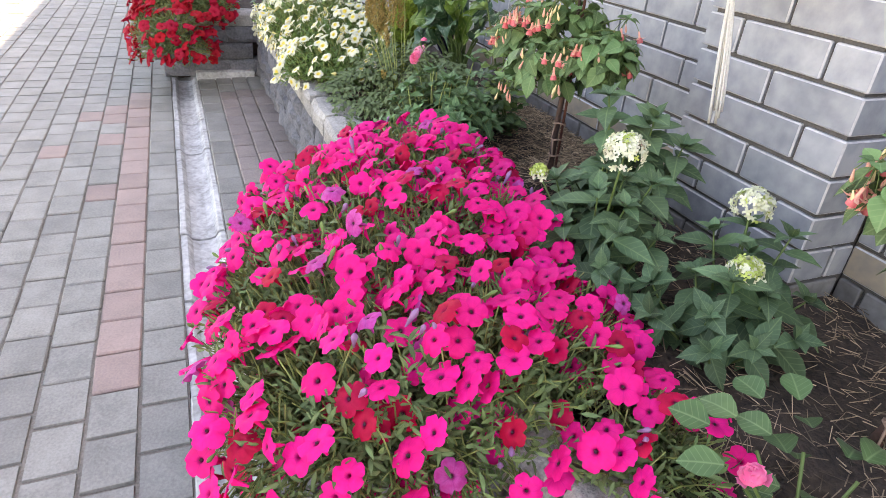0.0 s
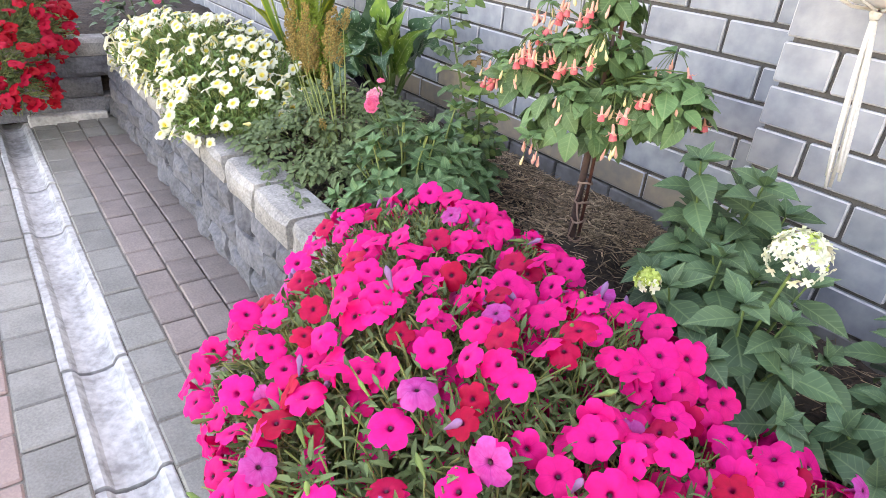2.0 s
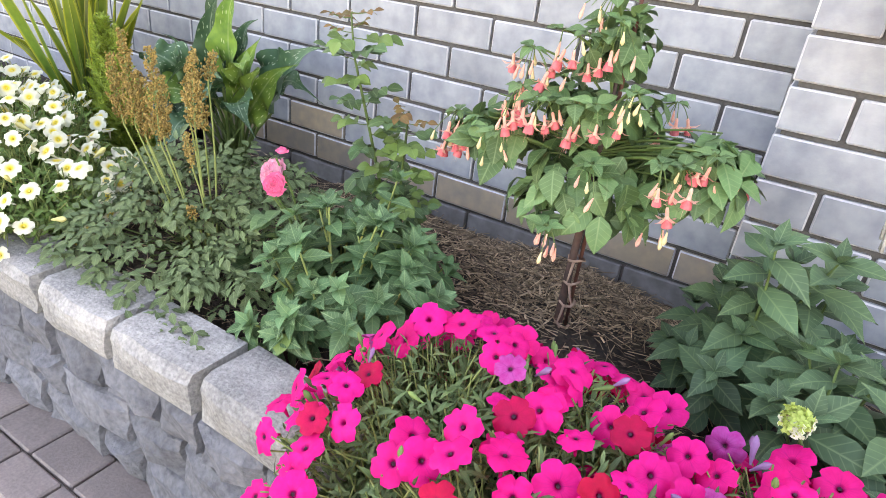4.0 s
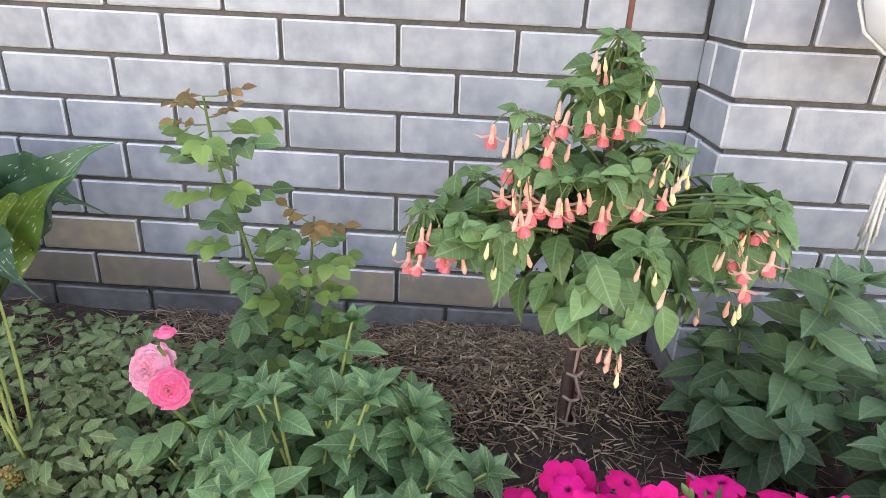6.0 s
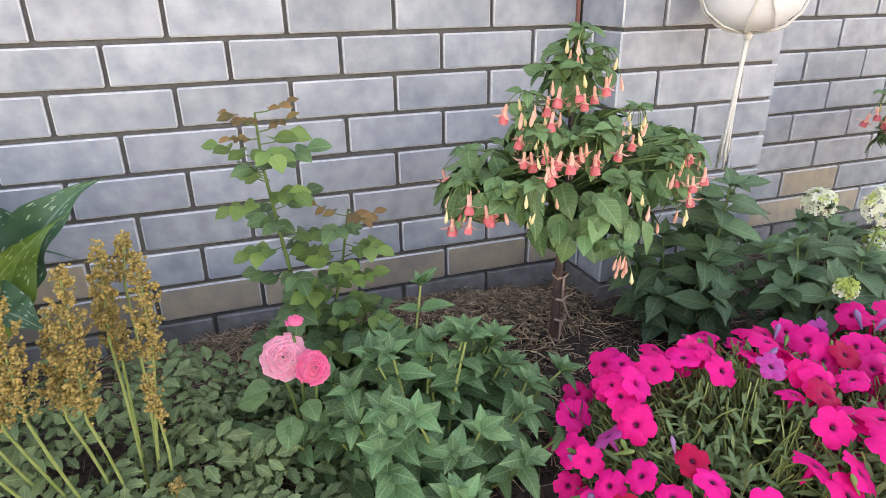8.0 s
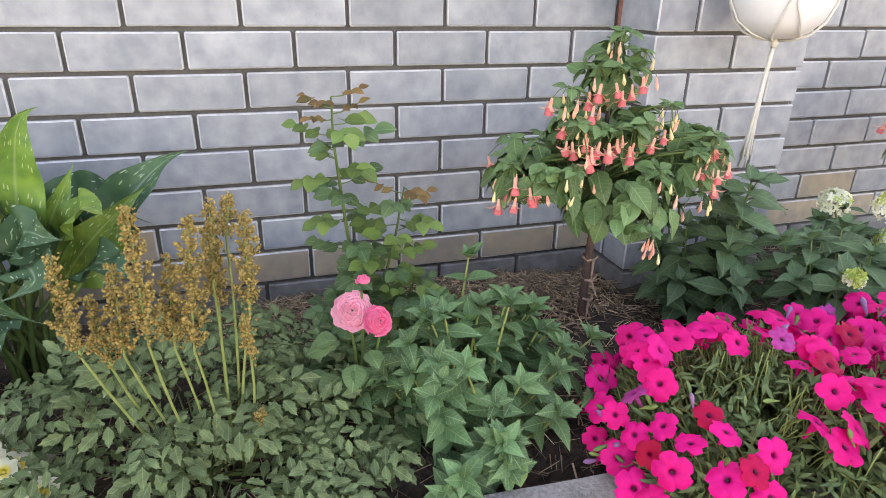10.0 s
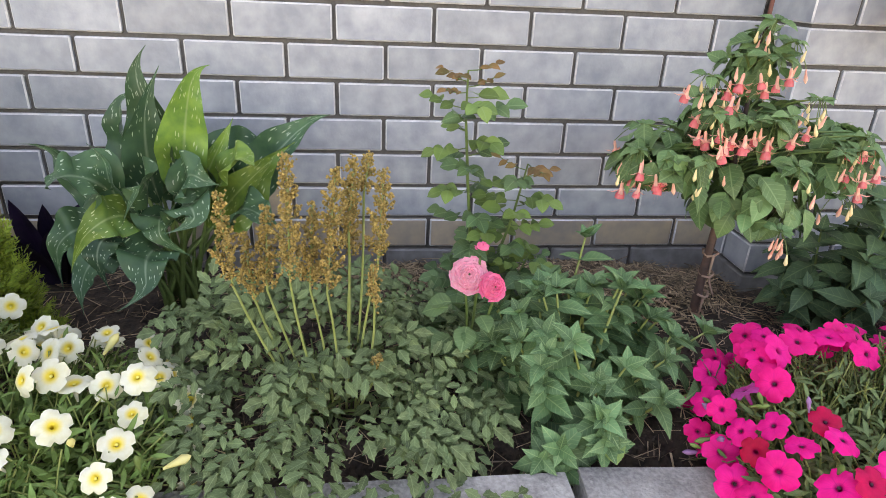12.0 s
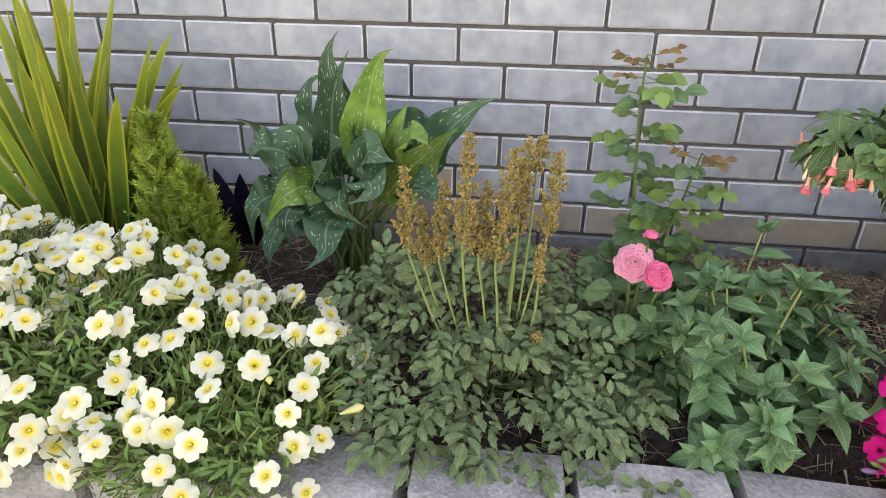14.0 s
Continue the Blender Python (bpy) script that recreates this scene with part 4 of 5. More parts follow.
M["straw_tie"] = mat("pale_cloth", (0.42, 0.27, 0.20), 0.9, (0.28, 0.18, 0.13), fine=80, coarse=15, bump=0.5)
CL1 = [(-0.27, -0.10, 0.915, 5, 5), (-0.21, -0.13, 0.905, 4, 5), (-0.155, -0.16, 0.91, 0, 6), (-0.135, -0.12, 0.995, 5, 4), (-0.09, -0.135, 0.985, 2, 1), (-0.06, -0.14, 0.985, 2, 1), (-0.02, -0.14, 0.99, 2, 0), (0.015, -0.135, 0.995, 2, 0), (0.075, -0.12, 1.025, 0, 8), (-0.14, -0.08, 1.06, 3, 7),
       (-0.085, -0.09, 1.10, 1, 1), (-0.035, -0.095, 1.10, 3, 1), (-0.004, -0.09, 1.10, 2, 0), (0.015, -0.085, 1.13, 1, 3), (-0.015, -0.06, 1.165, 0, 6), (0.15, -0.14, 0.925, 2, 2), (0.185, -0.135, 0.93, 3, 2), (0.225, -0.10, 0.95, 3, 8), (0.0, -0.215, 0.785, 0, 7), (0.17, -0.13, 0.83, 0, 4),
       (0.04, -0.16, 0.90, 0, 4), (0.24, 0.04, 0.93, 4, 4), (0.10, 0.12, 0.98, 3, 3), (-0.20, 0.06, 0.93, 3, 4), (-0.05, 0.20, 0.90, 3, 3)]
fuchsia((0.243, -0.448, SOIL), 51, "fuchsia trained as a little tree, coral bells and green leaves", CL1)
CL2 = [(-0.24, -0.08, 0.96, 6, 4), (-0.28, 0.02, 0.94, 6, 4), (-0.24, -0.13, 0.93, 6, 5), (-0.16, 0.10, 1.04, 5, 3), (-0.12, 0.02, 1.13, 5, 3), (-0.12, -0.10, 1.08, 4, 3), (-0.26, 0.08, 0.96, 5, 3), (0.1, -0.12, 0.96, 3, 3), (-0.09, -0.03, 1.17, 4, 3)]
fuchsia((1.47, -0.45, SOIL), 52, "second fuchsia tree with hanging coral bells beside the pilaster", CL2, lean=(0.14, 0.06))


# ---- leafy shoots: hydrangeas, four o'clocks ----
def shoot(root, base, tip, sets, rg, pairs, s0, s1, droop=0.15, spread=1.0, stem=M["stem"], start=0.25):
    """A stem with crossed pairs of leaves, smaller and more upright to the tip. Returns the stem's line."""
    base, tip = Vector(base), Vector(tip)
    d = (tip - base).normalized()
    pts = bez(base, tip, 0, 4, (rg.uniform(-0.02, 0.02), rg.uniform(-0.02, 0.02), 0))
    a0 = rg.uniform(0, 6.28)
    x = d.cross(Vector((0.2, 1, 0.1))).normalized()
    y = d.cross(x)
    for i in range(pairs):
        t = start + (1 - start) * (i / max(1, pairs - 1)) ** 0.8
        p = base.lerp(tip, t)
        s = s0 if t < 0.95 else s0 * 0.8
        for k in range(2):
            a = a0 + i * math.pi / 2 + k * math.pi + rg.uniform(-0.25, 0.25)
            out = x * math.cos(a) + y * math.sin(a)
            w = (out * spread + d * (0.12 + 0.25 * t ** 4) + Vector((0, 0, -droop * (1.2 - t))) + Vector((rg.gauss(0, 0.12), rg.gauss(0, 0.12), rg.gauss(0, 0.12)))).normalized()
            put("leaf", rg.choice(sets), root, aim(p, w, d + Vector((0, -0.45, 0.35)), s * rg.uniform(0.8, 1.15)))
    for k in range(4):
        a = a0 + k * math.pi / 2 + 0.4
        out = x * math.cos(a) + y * math.sin(a)
        put("leaf", rg.choice(sets), root, aim(tip, out * 0.7 + d * (0.7 + 0.3 * (k % 2)), d + Vector((0, -0.3, 0.3)), s1 * rg.uniform(0.7, 1.1)))
    return pts, [0.004, 0.0036, 0.0032, 0.0028, 0.002]


hy_leaf = leaf_set("leaf", M["leaf_hy"], 6, 0.096, 0.050, n=6, peak=0.42, sharp=1.3, wave=0.04)
FLORET = ([(0, 0, -0.002), (0.004, 0, 0), (0.009, 0.0045, 0.001), (0.0045, 0.009, 0.001), (0, 0.004, 0), (-0.0045, 0.009, 0.001), (-0.009, 0.0045, 0.001), (-0.004, 0, 0), (-0.009, -0.0045, 0.001), (-0.0045, -0.009, 0.001), (0, -0.004, 0), (0.0045, -0.009, 0.001), (0.009, -0.0045, 0.001)],
          [(0, 1, 2, 3), (0, 3, 4), (0, 4, 5, 6), (0, 6, 7), (0, 7, 8, 9), (0, 9, 10), (0, 10, 11, 12), (0, 12, 1)], None)


def flower_head(root, c, R, rg, n=80, green=0.3):
    c = Vector(c)
    w, g = [], []
    for i in range(n):
        d = Vector((rg.gauss(0, 1), rg.gauss(0, 1), rg.gauss(0.4, 1))).normalized()
        if d.z < -0.5:
            d.z = -d.z
        p = c + Vector((d.x * R * 1.05, d.y * R * 1.05, d.z * R)) * rg.uniform(0.88, 1.06)
        (g if rg.random() < green * (0.4 + max(0, d.z)) else w).append(face_to(p, d + Vector((rg.gauss(0, 0.25), rg.gauss(0, 0.25), rg.gauss(0, 0.25))), rg.uniform(0, 6), rg.uniform(0.75, 1.15)))
    hd = put("flower_head", scatter("flower_head", FLORET, w, M["hyflower"]) if w else scatter("flower_head", FLORET, g, M["hygreen"]), root, Matrix.Identity(4), "white flower head" if w else "green young flower head")
    if w and g:
        tagged(put("young_floret", scatter("young_floret", FLORET, g, M["hygreen"]), hd, Matrix.Identity(4)), kind="stuff")


def hydrangea(at, shoots, heads, seed, label, s0=1.0, s1=0.55, pairs=6):
    rg = random.Random(seed)
    root = thing("hydrangea", (*at, SOIL), label, "hydrangea", "hydrangeas before the pilaster")
    tubes = [shoot(root, (at[0] + (x - at[0]) * 0.35, at[1] + (y - at[1]) * 0.35, SOIL - 0.02), (x, y, z), hy_leaf, rg, max(3, int(pairs * (z - 0.36) / 0.28)), s0, s1) for x, y, z in shoots]
    for x, y, z, R, g in heads:
        tubes.append((bez((at[0], at[1], SOIL), (x, y, z), 0, 4), [0.004, 0.0036, 0.0032, 0.003, 0.0025]))
        flower_head(root, (x, y, z + R * 0.2), R, rg, int(50 + 1500 * R), g)
    tagged(put("stem", join_tubes("stems", tubes, M["stem"]), root, Matrix.Identity(4)), kind="stuff")
    return root


hydrangea((0.60, -0.40), [(0.50, -0.38, 0.62), (0.52, -0.46, 0.56), (0.60, -0.52, 0.66), (0.64, -0.42, 0.78), (0.60, -0.54, 0.85), (0.72, -0.36, 0.74), (0.56, -0.33, 0.66), (0.68, -0.55, 0.60), (0.76, -0.45, 0.66), (0.54, -0.42, 0.70), (0.66, -0.48, 0.70), (0.48, -0.42, 0.54), (0.58, -0.58, 0.60), (0.70, -0.46, 0.82)], [], 61, "dark green hydrangea shrub with broad pointed leaves")
hydrangea((0.82, -0.66), [(0.68, -0.66, 0.64), (0.72, -0.74, 0.68), (0.80, -0.60, 0.70), (0.88, -0.58, 0.72), (0.84, -0.78, 0.62), (0.94, -0.70, 0.64), (0.78, -0.52, 0.66), (0.96, -0.60, 0.62), (0.74, -0.62, 0.72), (0.90, -0.66, 0.68), (0.84, -0.70, 0.70), (0.70, -0.58, 0.70), (0.98, -0.76, 0.58), (0.78, -0.70, 0.60)], [(0.889, -0.69, 0.800, 0.046, 0.12), (0.70, -0.78, 0.69, 0.019, 1.0)], 62, "green hydrangea shrub with a creamy white flower head")
hydrangea((1.14, -0.50), [(1.02, -0.40, 0.66), (1.12, -0.38, 0.68), (1.06, -0.56, 0.58), (1.20, -0.50, 0.60), (1.18, -0.62, 0.56), (1.26, -0.56, 0.52), (1.04, -0.66, 0.56), (1.22, -0.40, 0.58), (1.12, -0.72, 0.54), (1.10, -0.46, 0.64), (1.16, -0.56, 0.62), (1.02, -0.50, 0.66), (1.24, -0.66, 0.52), (1.00, -0.72, 0.54), (1.28, -0.48, 0.54)], [(1.03, -0.42, 0.712, 0.041, 0.12), (1.15, -0.52, 0.62, 0.037, 0.4)], 63, "green hydrangea shrub with loose white flower heads")

mir_leaf = leaf_set("leaf", M["leaf_mir"], 6, 0.062, 0.033, n=6, peak=0.32, sharp=1.05, wave=0.02)


def four_o_clock(at, shoots, seed, label):
    rg = random.Random(seed)
    root = thing("four_o_clock_plant", (*at, SOIL), label, "leafy plant")
    tubes = [shoot(root, (at[0] + (x - at[0]) * 0.4, at[1] + (y - at[1]) * 0.4, SOIL - 0.02), (x, y, z), mir_leaf, rg, 6, 1.0, 0.72, droop=0.06, start=0.2) for x, y, z in shoots]
    tagged(put("stem", join_tubes("stems", tubes, M["stem_pale"]), root, Matrix.Identity(4)), kind="stuff")
    return root


rg = random.Random(71)
sh = [(-0.13, -0.60, 0.765)]
for i in range(62):
    a, r = rg.uniform(0, 6.28), math.sqrt(rg.random())
    x, y = -0.15 + 0.26 * r * math.cos(a), -0.72 + 0.22 * r * math.sin(a)
    sh.append((x, y, 0.69 - 0.13 * r * r - 0.09 * max(0.0, -0.74 - y) / 0.2 + rg.uniform(-0.05, 0.04)))
four_o_clock((-0.15, -0.70), sh, 72, "bushy green plant with pointed opposite leaves, not yet in flower")


# ---- roses ----
rose_leaf = leaf_set("leaf", M["leaf_rose"], 4, 0.043, 0.031, n=5, peak=0.45, sharp=0.8, wave=0.03)
rose_young = leaf_set("leaf", M["leaf_ros2"], 3, 0.042, 0.030, n=5, peak=0.45, sharp=0.8, wave=0.03)
rose_red = leaf_set("leaf", M["leaf_red"], 3, 0.034, 0.020, n=4, peak=0.45, sharp=0.9, wave=0.03)


def rose_spray(root, p, w, sets, rg, s, tubes, n=5):
    """A leaf of five leaflets on one stalk."""
    p, w = Vector(p), Vector(w).normalized()
    L = 0.075 * s
    sd = w.cross(Vector((0, 0, 1))).normalized()
    up = sd.cross(w) * 0.6 + Vector((0, -0.8, 0.45))
    tubes.append((bez(p, p + w * L, 0.004, 3), [0.0012] * 4))
    spots = [(1.0, 0), (0.75, 1), (0.75, -1), (0.42, 1), (0.42, -1)][:n]
    for t, k in spots:
        ww = w + sd * k * 1.3 + Vector((0, 0, rg.gauss(-0.15, 0.2)))
        put("leaf", rg.choice(sets), root, aim(p + w * L * t, ww, up, s * rg.uniform(0.8, 1.1)))


def rose_cane(root, line, rg, tubes, n, zyoung, zred, s=1.0):
    line = [Vector(p) for p in line]
    for i in range(n):
        t = 0.12 + 0.88 * i / (n - 1)
        k = min(int(t * (len(line) - 1)), len(line) - 2)
        p = line[k].lerp(line[k + 1], t * (len(line) - 1) - k)
        a = i * 2.4 + rg.uniform(-0.3, 0.3)
        w = Vector((math.cos(a), math.sin(a) - 0.2, rg.uniform(0.0, 0.5)))
        sets = rose_red if p.z > zred else (rose_young if p.z > zyoung and rg.random() < 0.6 else rose_leaf)
        rose_spray(root, p, w, sets, rg, s * rg.uniform(0.8, 1.1) * (0.8 if t > 0.85 else 1), tubes)
    tubes.append((line, [0.0055 - 0.0035 * i / (len(line) - 1) for i in range(len(line))]))


def rose_flower(root, c, R, way, material, seed, n=34):
    """A full double rose: cupped petals wound round the middle."""
    rg = random.Random(seed)
    v, f, uv = [], [], []
    for i in range(n):
        t = i / (n - 1)
        a = i * 2.39996
        rad, hgt = R * (0.06 + 0.58 * t), R * (0.24 - 0.26 * t * t)
        tilt = 0.15 + 1.0 * t
        w = R * (0.34 + 0.50 * t)
        o = len(v)
        for r_ in range(4):
            q = r_ / 3
            for c_ in range(5):
                e = (c_ - 2) / 2
                aa = a + e * (w / max(rad + 0.25 * R, 0.2 * R)) * 0.55
                rr = rad + math.sin(tilt) * q * R * 0.36 + 0.05 * R * q * math.sin(e * 5 + i)
                zz = hgt + math.cos(tilt) * q * R * 0.34 - 0.10 * R * e * e * q - 0.25 * R * t
                v.append((rr * math.cos(aa), rr * math.sin(aa), zz))
                uv.append((0.5 + e * 0.4, q))
        for r_ in range(3):
            for c_ in range(4):
                k = o + r_ * 5 + c_
                f.append((k, k + 1, k + 6, k + 5))
    o = len(v)
    for i in range(5):
        for k in range(10):
            b, a = i / 4 * 1.5, 2 * math.pi * k / 10
            v.append((0.74 * R * math.cos(b) * math.cos(a), 0.74 * R * math.cos(b) * math.sin(a), R * (0.42 * math.sin(b) - 0.08)))
            uv.append((0.5, 0.5))
        if i:
            for k in range(10):
                k2 = (k + 1) % 10
                f.append((o + (i - 1) * 10 + k, o + (i - 1) * 10 + k2, o + i * 10 + k2, o + i * 10 + k))
    return put("flower", mesh_of("flower", v, f, material, uv), root, face_to(c, way, rg.uniform(0, 6)), "full double pink rose")


rg = random.Random(81)
root = thing("tall_rose", (-0.30, -0.33, SOIL), "tall thin rose canes with green and reddish young leaves", "rose", "roses")
tubes = []
rose_cane(root, [(-0.30, -0.33, SOIL - 0.02), (-0.32, -0.38, 0.60), (-0.35, -0.43, 0.82), (-0.37, -0.47, 0.98), (-0.372, -0.482, 1.07)], rg, tubes, 30, 0.78, 1.02, 1.05)
rose_cane(root, [(-0.29, -0.33, SOIL - 0.02), (-0.27, -0.38, 0.58), (-0.24, -0.42, 0.74), (-0.222, -0.44, 0.87)], rg, tubes, 24, 0.6, 0.83, 1.05)
rose_cane(root, [(-0.28, -0.34, SOIL - 0.02), (-0.24, -0.42, 0.52), (-0.20, -0.45, 0.66)], rg, tubes, 20, 0.52, 2.0, 1.15)
rose_cane(root, [(-0.31, -0.34, SOIL - 0.02), (-0.34, -0.42, 0.50), (-0.37, -0.44, 0.60)], rg, tubes, 20, 0.75, 2.0, 1.15)
tagged(put("cane", join_tubes("canes", tubes, M["stem"]), root, Matrix.Identity(4)), kind="stuff")

root = thing("pink_rose", (-0.37, -0.62, SOIL), "low rose bush with two open pink flowers and a bud", "rose", "roses")
tubes = []
rose_flower(root, (-0.385, -0.718, 0.742), 0.039, (-0.15, -0.75, 0.5), M["rosepink"], 1, 44)
rose_flower(root, (-0.346, -0.748, 0.732), 0.030, (0.25, -0.8, 0.5), M["rosedeep"], 2, 36)
rose_flower(root, (-0.362, -0.708, 0.795), 0.016, (0.1, -0.2, 0.9), M["rosedeep"], 3, 12)
big_rose = leaf_set("leaf", M["leaf_rose"], 4, 0.060, 0.044, n=5, peak=0.45, sharp=0.8, wave=0.02)
for cx, cy, cz in ((-0.392, -0.725, 0.72), (-0.345, -0.755, 0.71), (-0.368, -0.72, 0.78)):
    tubes.append((bez((-0.37, -0.62, SOIL), (cx, cy, cz), 0, 4, (0.01, 0.02, 0)), [0.004, 0.0035, 0.003, 0.0028, 0.0025]))
for i in range(46):
    a, t = rg.uniform(0, 6.28), rg.random()
    r = 0.04 + 0.10 * (1 - t)
    p = Vector((-0.37 + r * math.cos(a), -0.64 + 0.8 * r * math.sin(a) - 0.05 * t, 0.46 + 0.21 * t))
    put("leaf", rg.choice(big_rose), root, aim(p, (math.cos(a), math.sin(a), rg.uniform(-0.4, 0.2)), (0, -0.6, 1), rg.uniform(0.7, 1.1)))
tagged(put("cane", join_tubes("canes", tubes, M["stem"]), root, Matrix.Identity(4)), kind="stuff")

root = thing("far_rose", (-3.35, -0.75, SOIL), "pink rose bush at the far end of the bed", "rose", "roses")
tubes = []
for i, (cx, cy, cz, R) in enumerate(((-3.2, -0.95, 0.66, 0.055), (-3.3, -0.8, 0.72, 0.04), (-3.0, -0.7, 0.66, 0.035))):
    rose_flower(root, (cx, cy, cz), R, (0.5, -0.6, 0.5), M["rosedeep"], 5 + i)
    tubes.append((bez((-3.35, -0.75, SOIL), (cx, cy, cz), 0, 4), [0.004, 0.0035, 0.003, 0.003, 0.0025]))
for i in range(120):
    a, t = rg.uniform(0, 6.28), rg.random()
    r = 0.06 + 0.36 * math.sqrt(rg.random()) * (1.15 - t)
    p = Vector((-3.25 + r * math.cos(a), -0.75 + 0.8 * r * math.sin(a), 0.44 + 0.28 * t))
    put("leaf", rg.choice(big_rose), root, aim(p, (math.cos(a), math.sin(a), rg.uniform(-0.4, 0.3)), (0.2, -0.3, 1), rg.uniform(0.8, 1.3)))
tagged(put("cane", join_tubes("canes", tubes, M["stem"]), root, Matrix.Identity(4)), kind="stuff")

root = thing("young_rose", (1.60, -0.80, SOIL), "young rose with a coral bud and pale round leaves", "rose", "roses")
tubes = []
rose_flower(root, (1.545, -0.885, 0.585), 0.026, (-0.2, -0.4, 0.8), M["rosedeep"], 9, 16)
for i in range(40):
    a, t = rg.uniform(0, 6.28), rg.random()
    r = 0.03 + 0.14 * math.sqrt(rg.random())
    p = Vector((1.60 + r * math.cos(a), -0.80 + r * math.sin(a), 0.47 + 0.16 * t))
    put("leaf", rg.choice(big_rose), root, aim(p, (math.cos(a), math.sin(a), rg.uniform(-0.3, 0.3)), (0.2, -0.4, 1), rg.uniform(0.8, 1.15)))
for i in range(8):
    a = i * 0.8
    tubes.append((bez((1.60, -0.80, SOIL), (1.59 + 0.1 * math.cos(a), -0.80 + 0.1 * math.sin(a), 0.55), 0, 4), [0.003] * 5))
tubes.append((bez((1.60, -0.80, SOIL), (1.545, -0.885, 0.575), 0, 4), [0.003] * 5))
tagged(put("cane", join_tubes("canes", tubes, M["stem"]), root, Matrix.Identity(4)), kind="stuff")


# ---- astilbe ----
def compound_leaf(seed):
    """A divided leaf of nine toothed leaflets."""
    rg = random.Random(seed)
    lv = leaf(0.042, 0.023, fold=0.25, curl=0.3, n=8, peak=0.42, sharp=1.1, wave=0.10, seed=seed, teeth=0.28)
    ms = [aim((0, 0.085, -0.012), (0, 1, -0.25), (0, 0, 1), 1.15)]
    for y, s in ((0.07, 1.0), (0.045, 0.95), (0.018, 0.85)):
        for k in (-1, 1):
            ms.append(aim((0.004 * k, y, -0.01 * y / 0.08), (k * 1.0, 0.75, -0.2 + rg.gauss(0, 0.15)), (0, 0, 1), s * rg.uniform(0.85, 1.1)))
    for k in (-1, 1):
        ms.append(aim((0.035 * k, 0.03, -0.006), (k * 1.0, -0.1, -0.3), (0, 0, 1), 0.75))
    return scatter("leaf", lv, ms, M["leaf_ast"])


ast_leaf = [compound_leaf(i) for i in range(6)]
SEED_TUFT = ([(0, 0, 0.0035), (0.003, 0, 0), (0, 0.003, 0), (-0.003, 0, 0), (0, -0.003, 0), (0, 0, -0.0035)],
             [(0, 1, 2), (0, 2, 3), (0, 3, 4), (0, 4, 1), (5, 2, 1), (5, 3, 2), (5, 4, 3), (5, 1, 4)], None)


def plume(root, base, foot, tip, rg, wid):
    """A seed spire on its stalk: ascending side sprays, each a small cone set with dry capsules."""
    base, foot, tip = Vector(base), Vector(foot), Vector(tip)
    put("flower_stalk", tube("flower_stalk", bez(base, foot, 0, 5, (rg.uniform(-0.012, 0.012), 0.005, 0)) + [tip], [0.0027, 0.0026, 0.0024, 0.0023, 0.0022, 0.002, 0.001], M["stem_pale"]), root, Matrix.Identity(4))
    ms, twigs = [], []
    ax = tip - foot
    n = int(25 * ax.length / 0.17) + 4
    for i in range(n):
        t = (i + rg.random()) / n
        a = i * 2.4 + rg.uniform(-0.5, 0.5)
        L = wid * (1.0 - t) ** 0.7 * rg.uniform(0.75, 1.35) + 0.006
        d = Vector((math.cos(a), math.sin(a), rg.uniform(0.9, 1.7))).normalized()
        c = foot + ax * t
        twigs.append(([c, c + d * L], [0.0007, 0.0004]))
        for k in range(int(7 + 820 * L)):
            q = rg.random() ** 0.8
            sp = 0.0052 * (1.15 - q)
            ms.append(Matrix.Translation(c + d * L * (0.12 + 0.95 * q) + Vector((rg.gauss(0, sp), rg.gauss(0, sp), rg.gauss(0, sp)))) @ Matrix.Rotation(rg.uniform(0, 3), 4, "X") @ Matrix.Scale(rg.uniform(0.55, 1.05), 4))
    head = put("seed_plume", scatter("seed_plume", SEED_TUFT, ms, M["plume"]), root, Matrix.Identity(4), "dry brownish-gold seed plume")
    tagged(put("twig", join_tubes("twigs", twigs, M["stem_pale"], 4), head, Matrix.Identity(4)), kind="stuff")


rg = random.Random(91)
root = thing("astilbe", (-0.66, -0.68, SOIL), "astilbe with dry gold seed plumes above divided leaves", "astilbe")
for (fx, fy, fz), (tx, ty, tz), w in (((-0.785, -0.80, 0.77), (-0.79, -0.81, 0.925), 0.036), ((-0.735, -0.78, 0.75), (-0.725, -0.79, 0.90), 0.030), ((-0.690, -0.83, 0.79), (-0.682, -0.845, 1.00), 0.038),
                                      ((-0.635, -0.81, 0.76), (-0.615, -0.83, 0.975), 0.042), ((-0.665, -0.78, 0.75), (-0.655, -0.78, 0.90), 0.034), ((-0.600, -0.76, 0.84), (-0.590, -0.74, 0.965), 0.026), ((-0.575, -0.72, 0.90), (-0.565, -0.71, 0.96), 0.022),
                                      ((-0.552, -0.78, 0.80), (-0.543, -0.785, 0.96), 0.034), ((-0.558, -0.79, 0.72), (-0.56, -0.80, 0.80), 0.012), ((-0.552, -0.80, 0.60), (-0.552, -0.81, 0.63), 0.010), ((-0.76, -0.76, 0.72), (-0.77, -0.76, 0.84), 0.026), ((-0.60, -0.72, 0.78), (-0.60, -0.73, 0.92), 0.028)):
    w *= 0.92
    plume(root, (-0.62 + (fx + 0.62) * 0.35, -0.70 + (fy + 0.70) * 0.3, 0.44), (fx, fy, fz), (tx, ty, tz), rg, w)
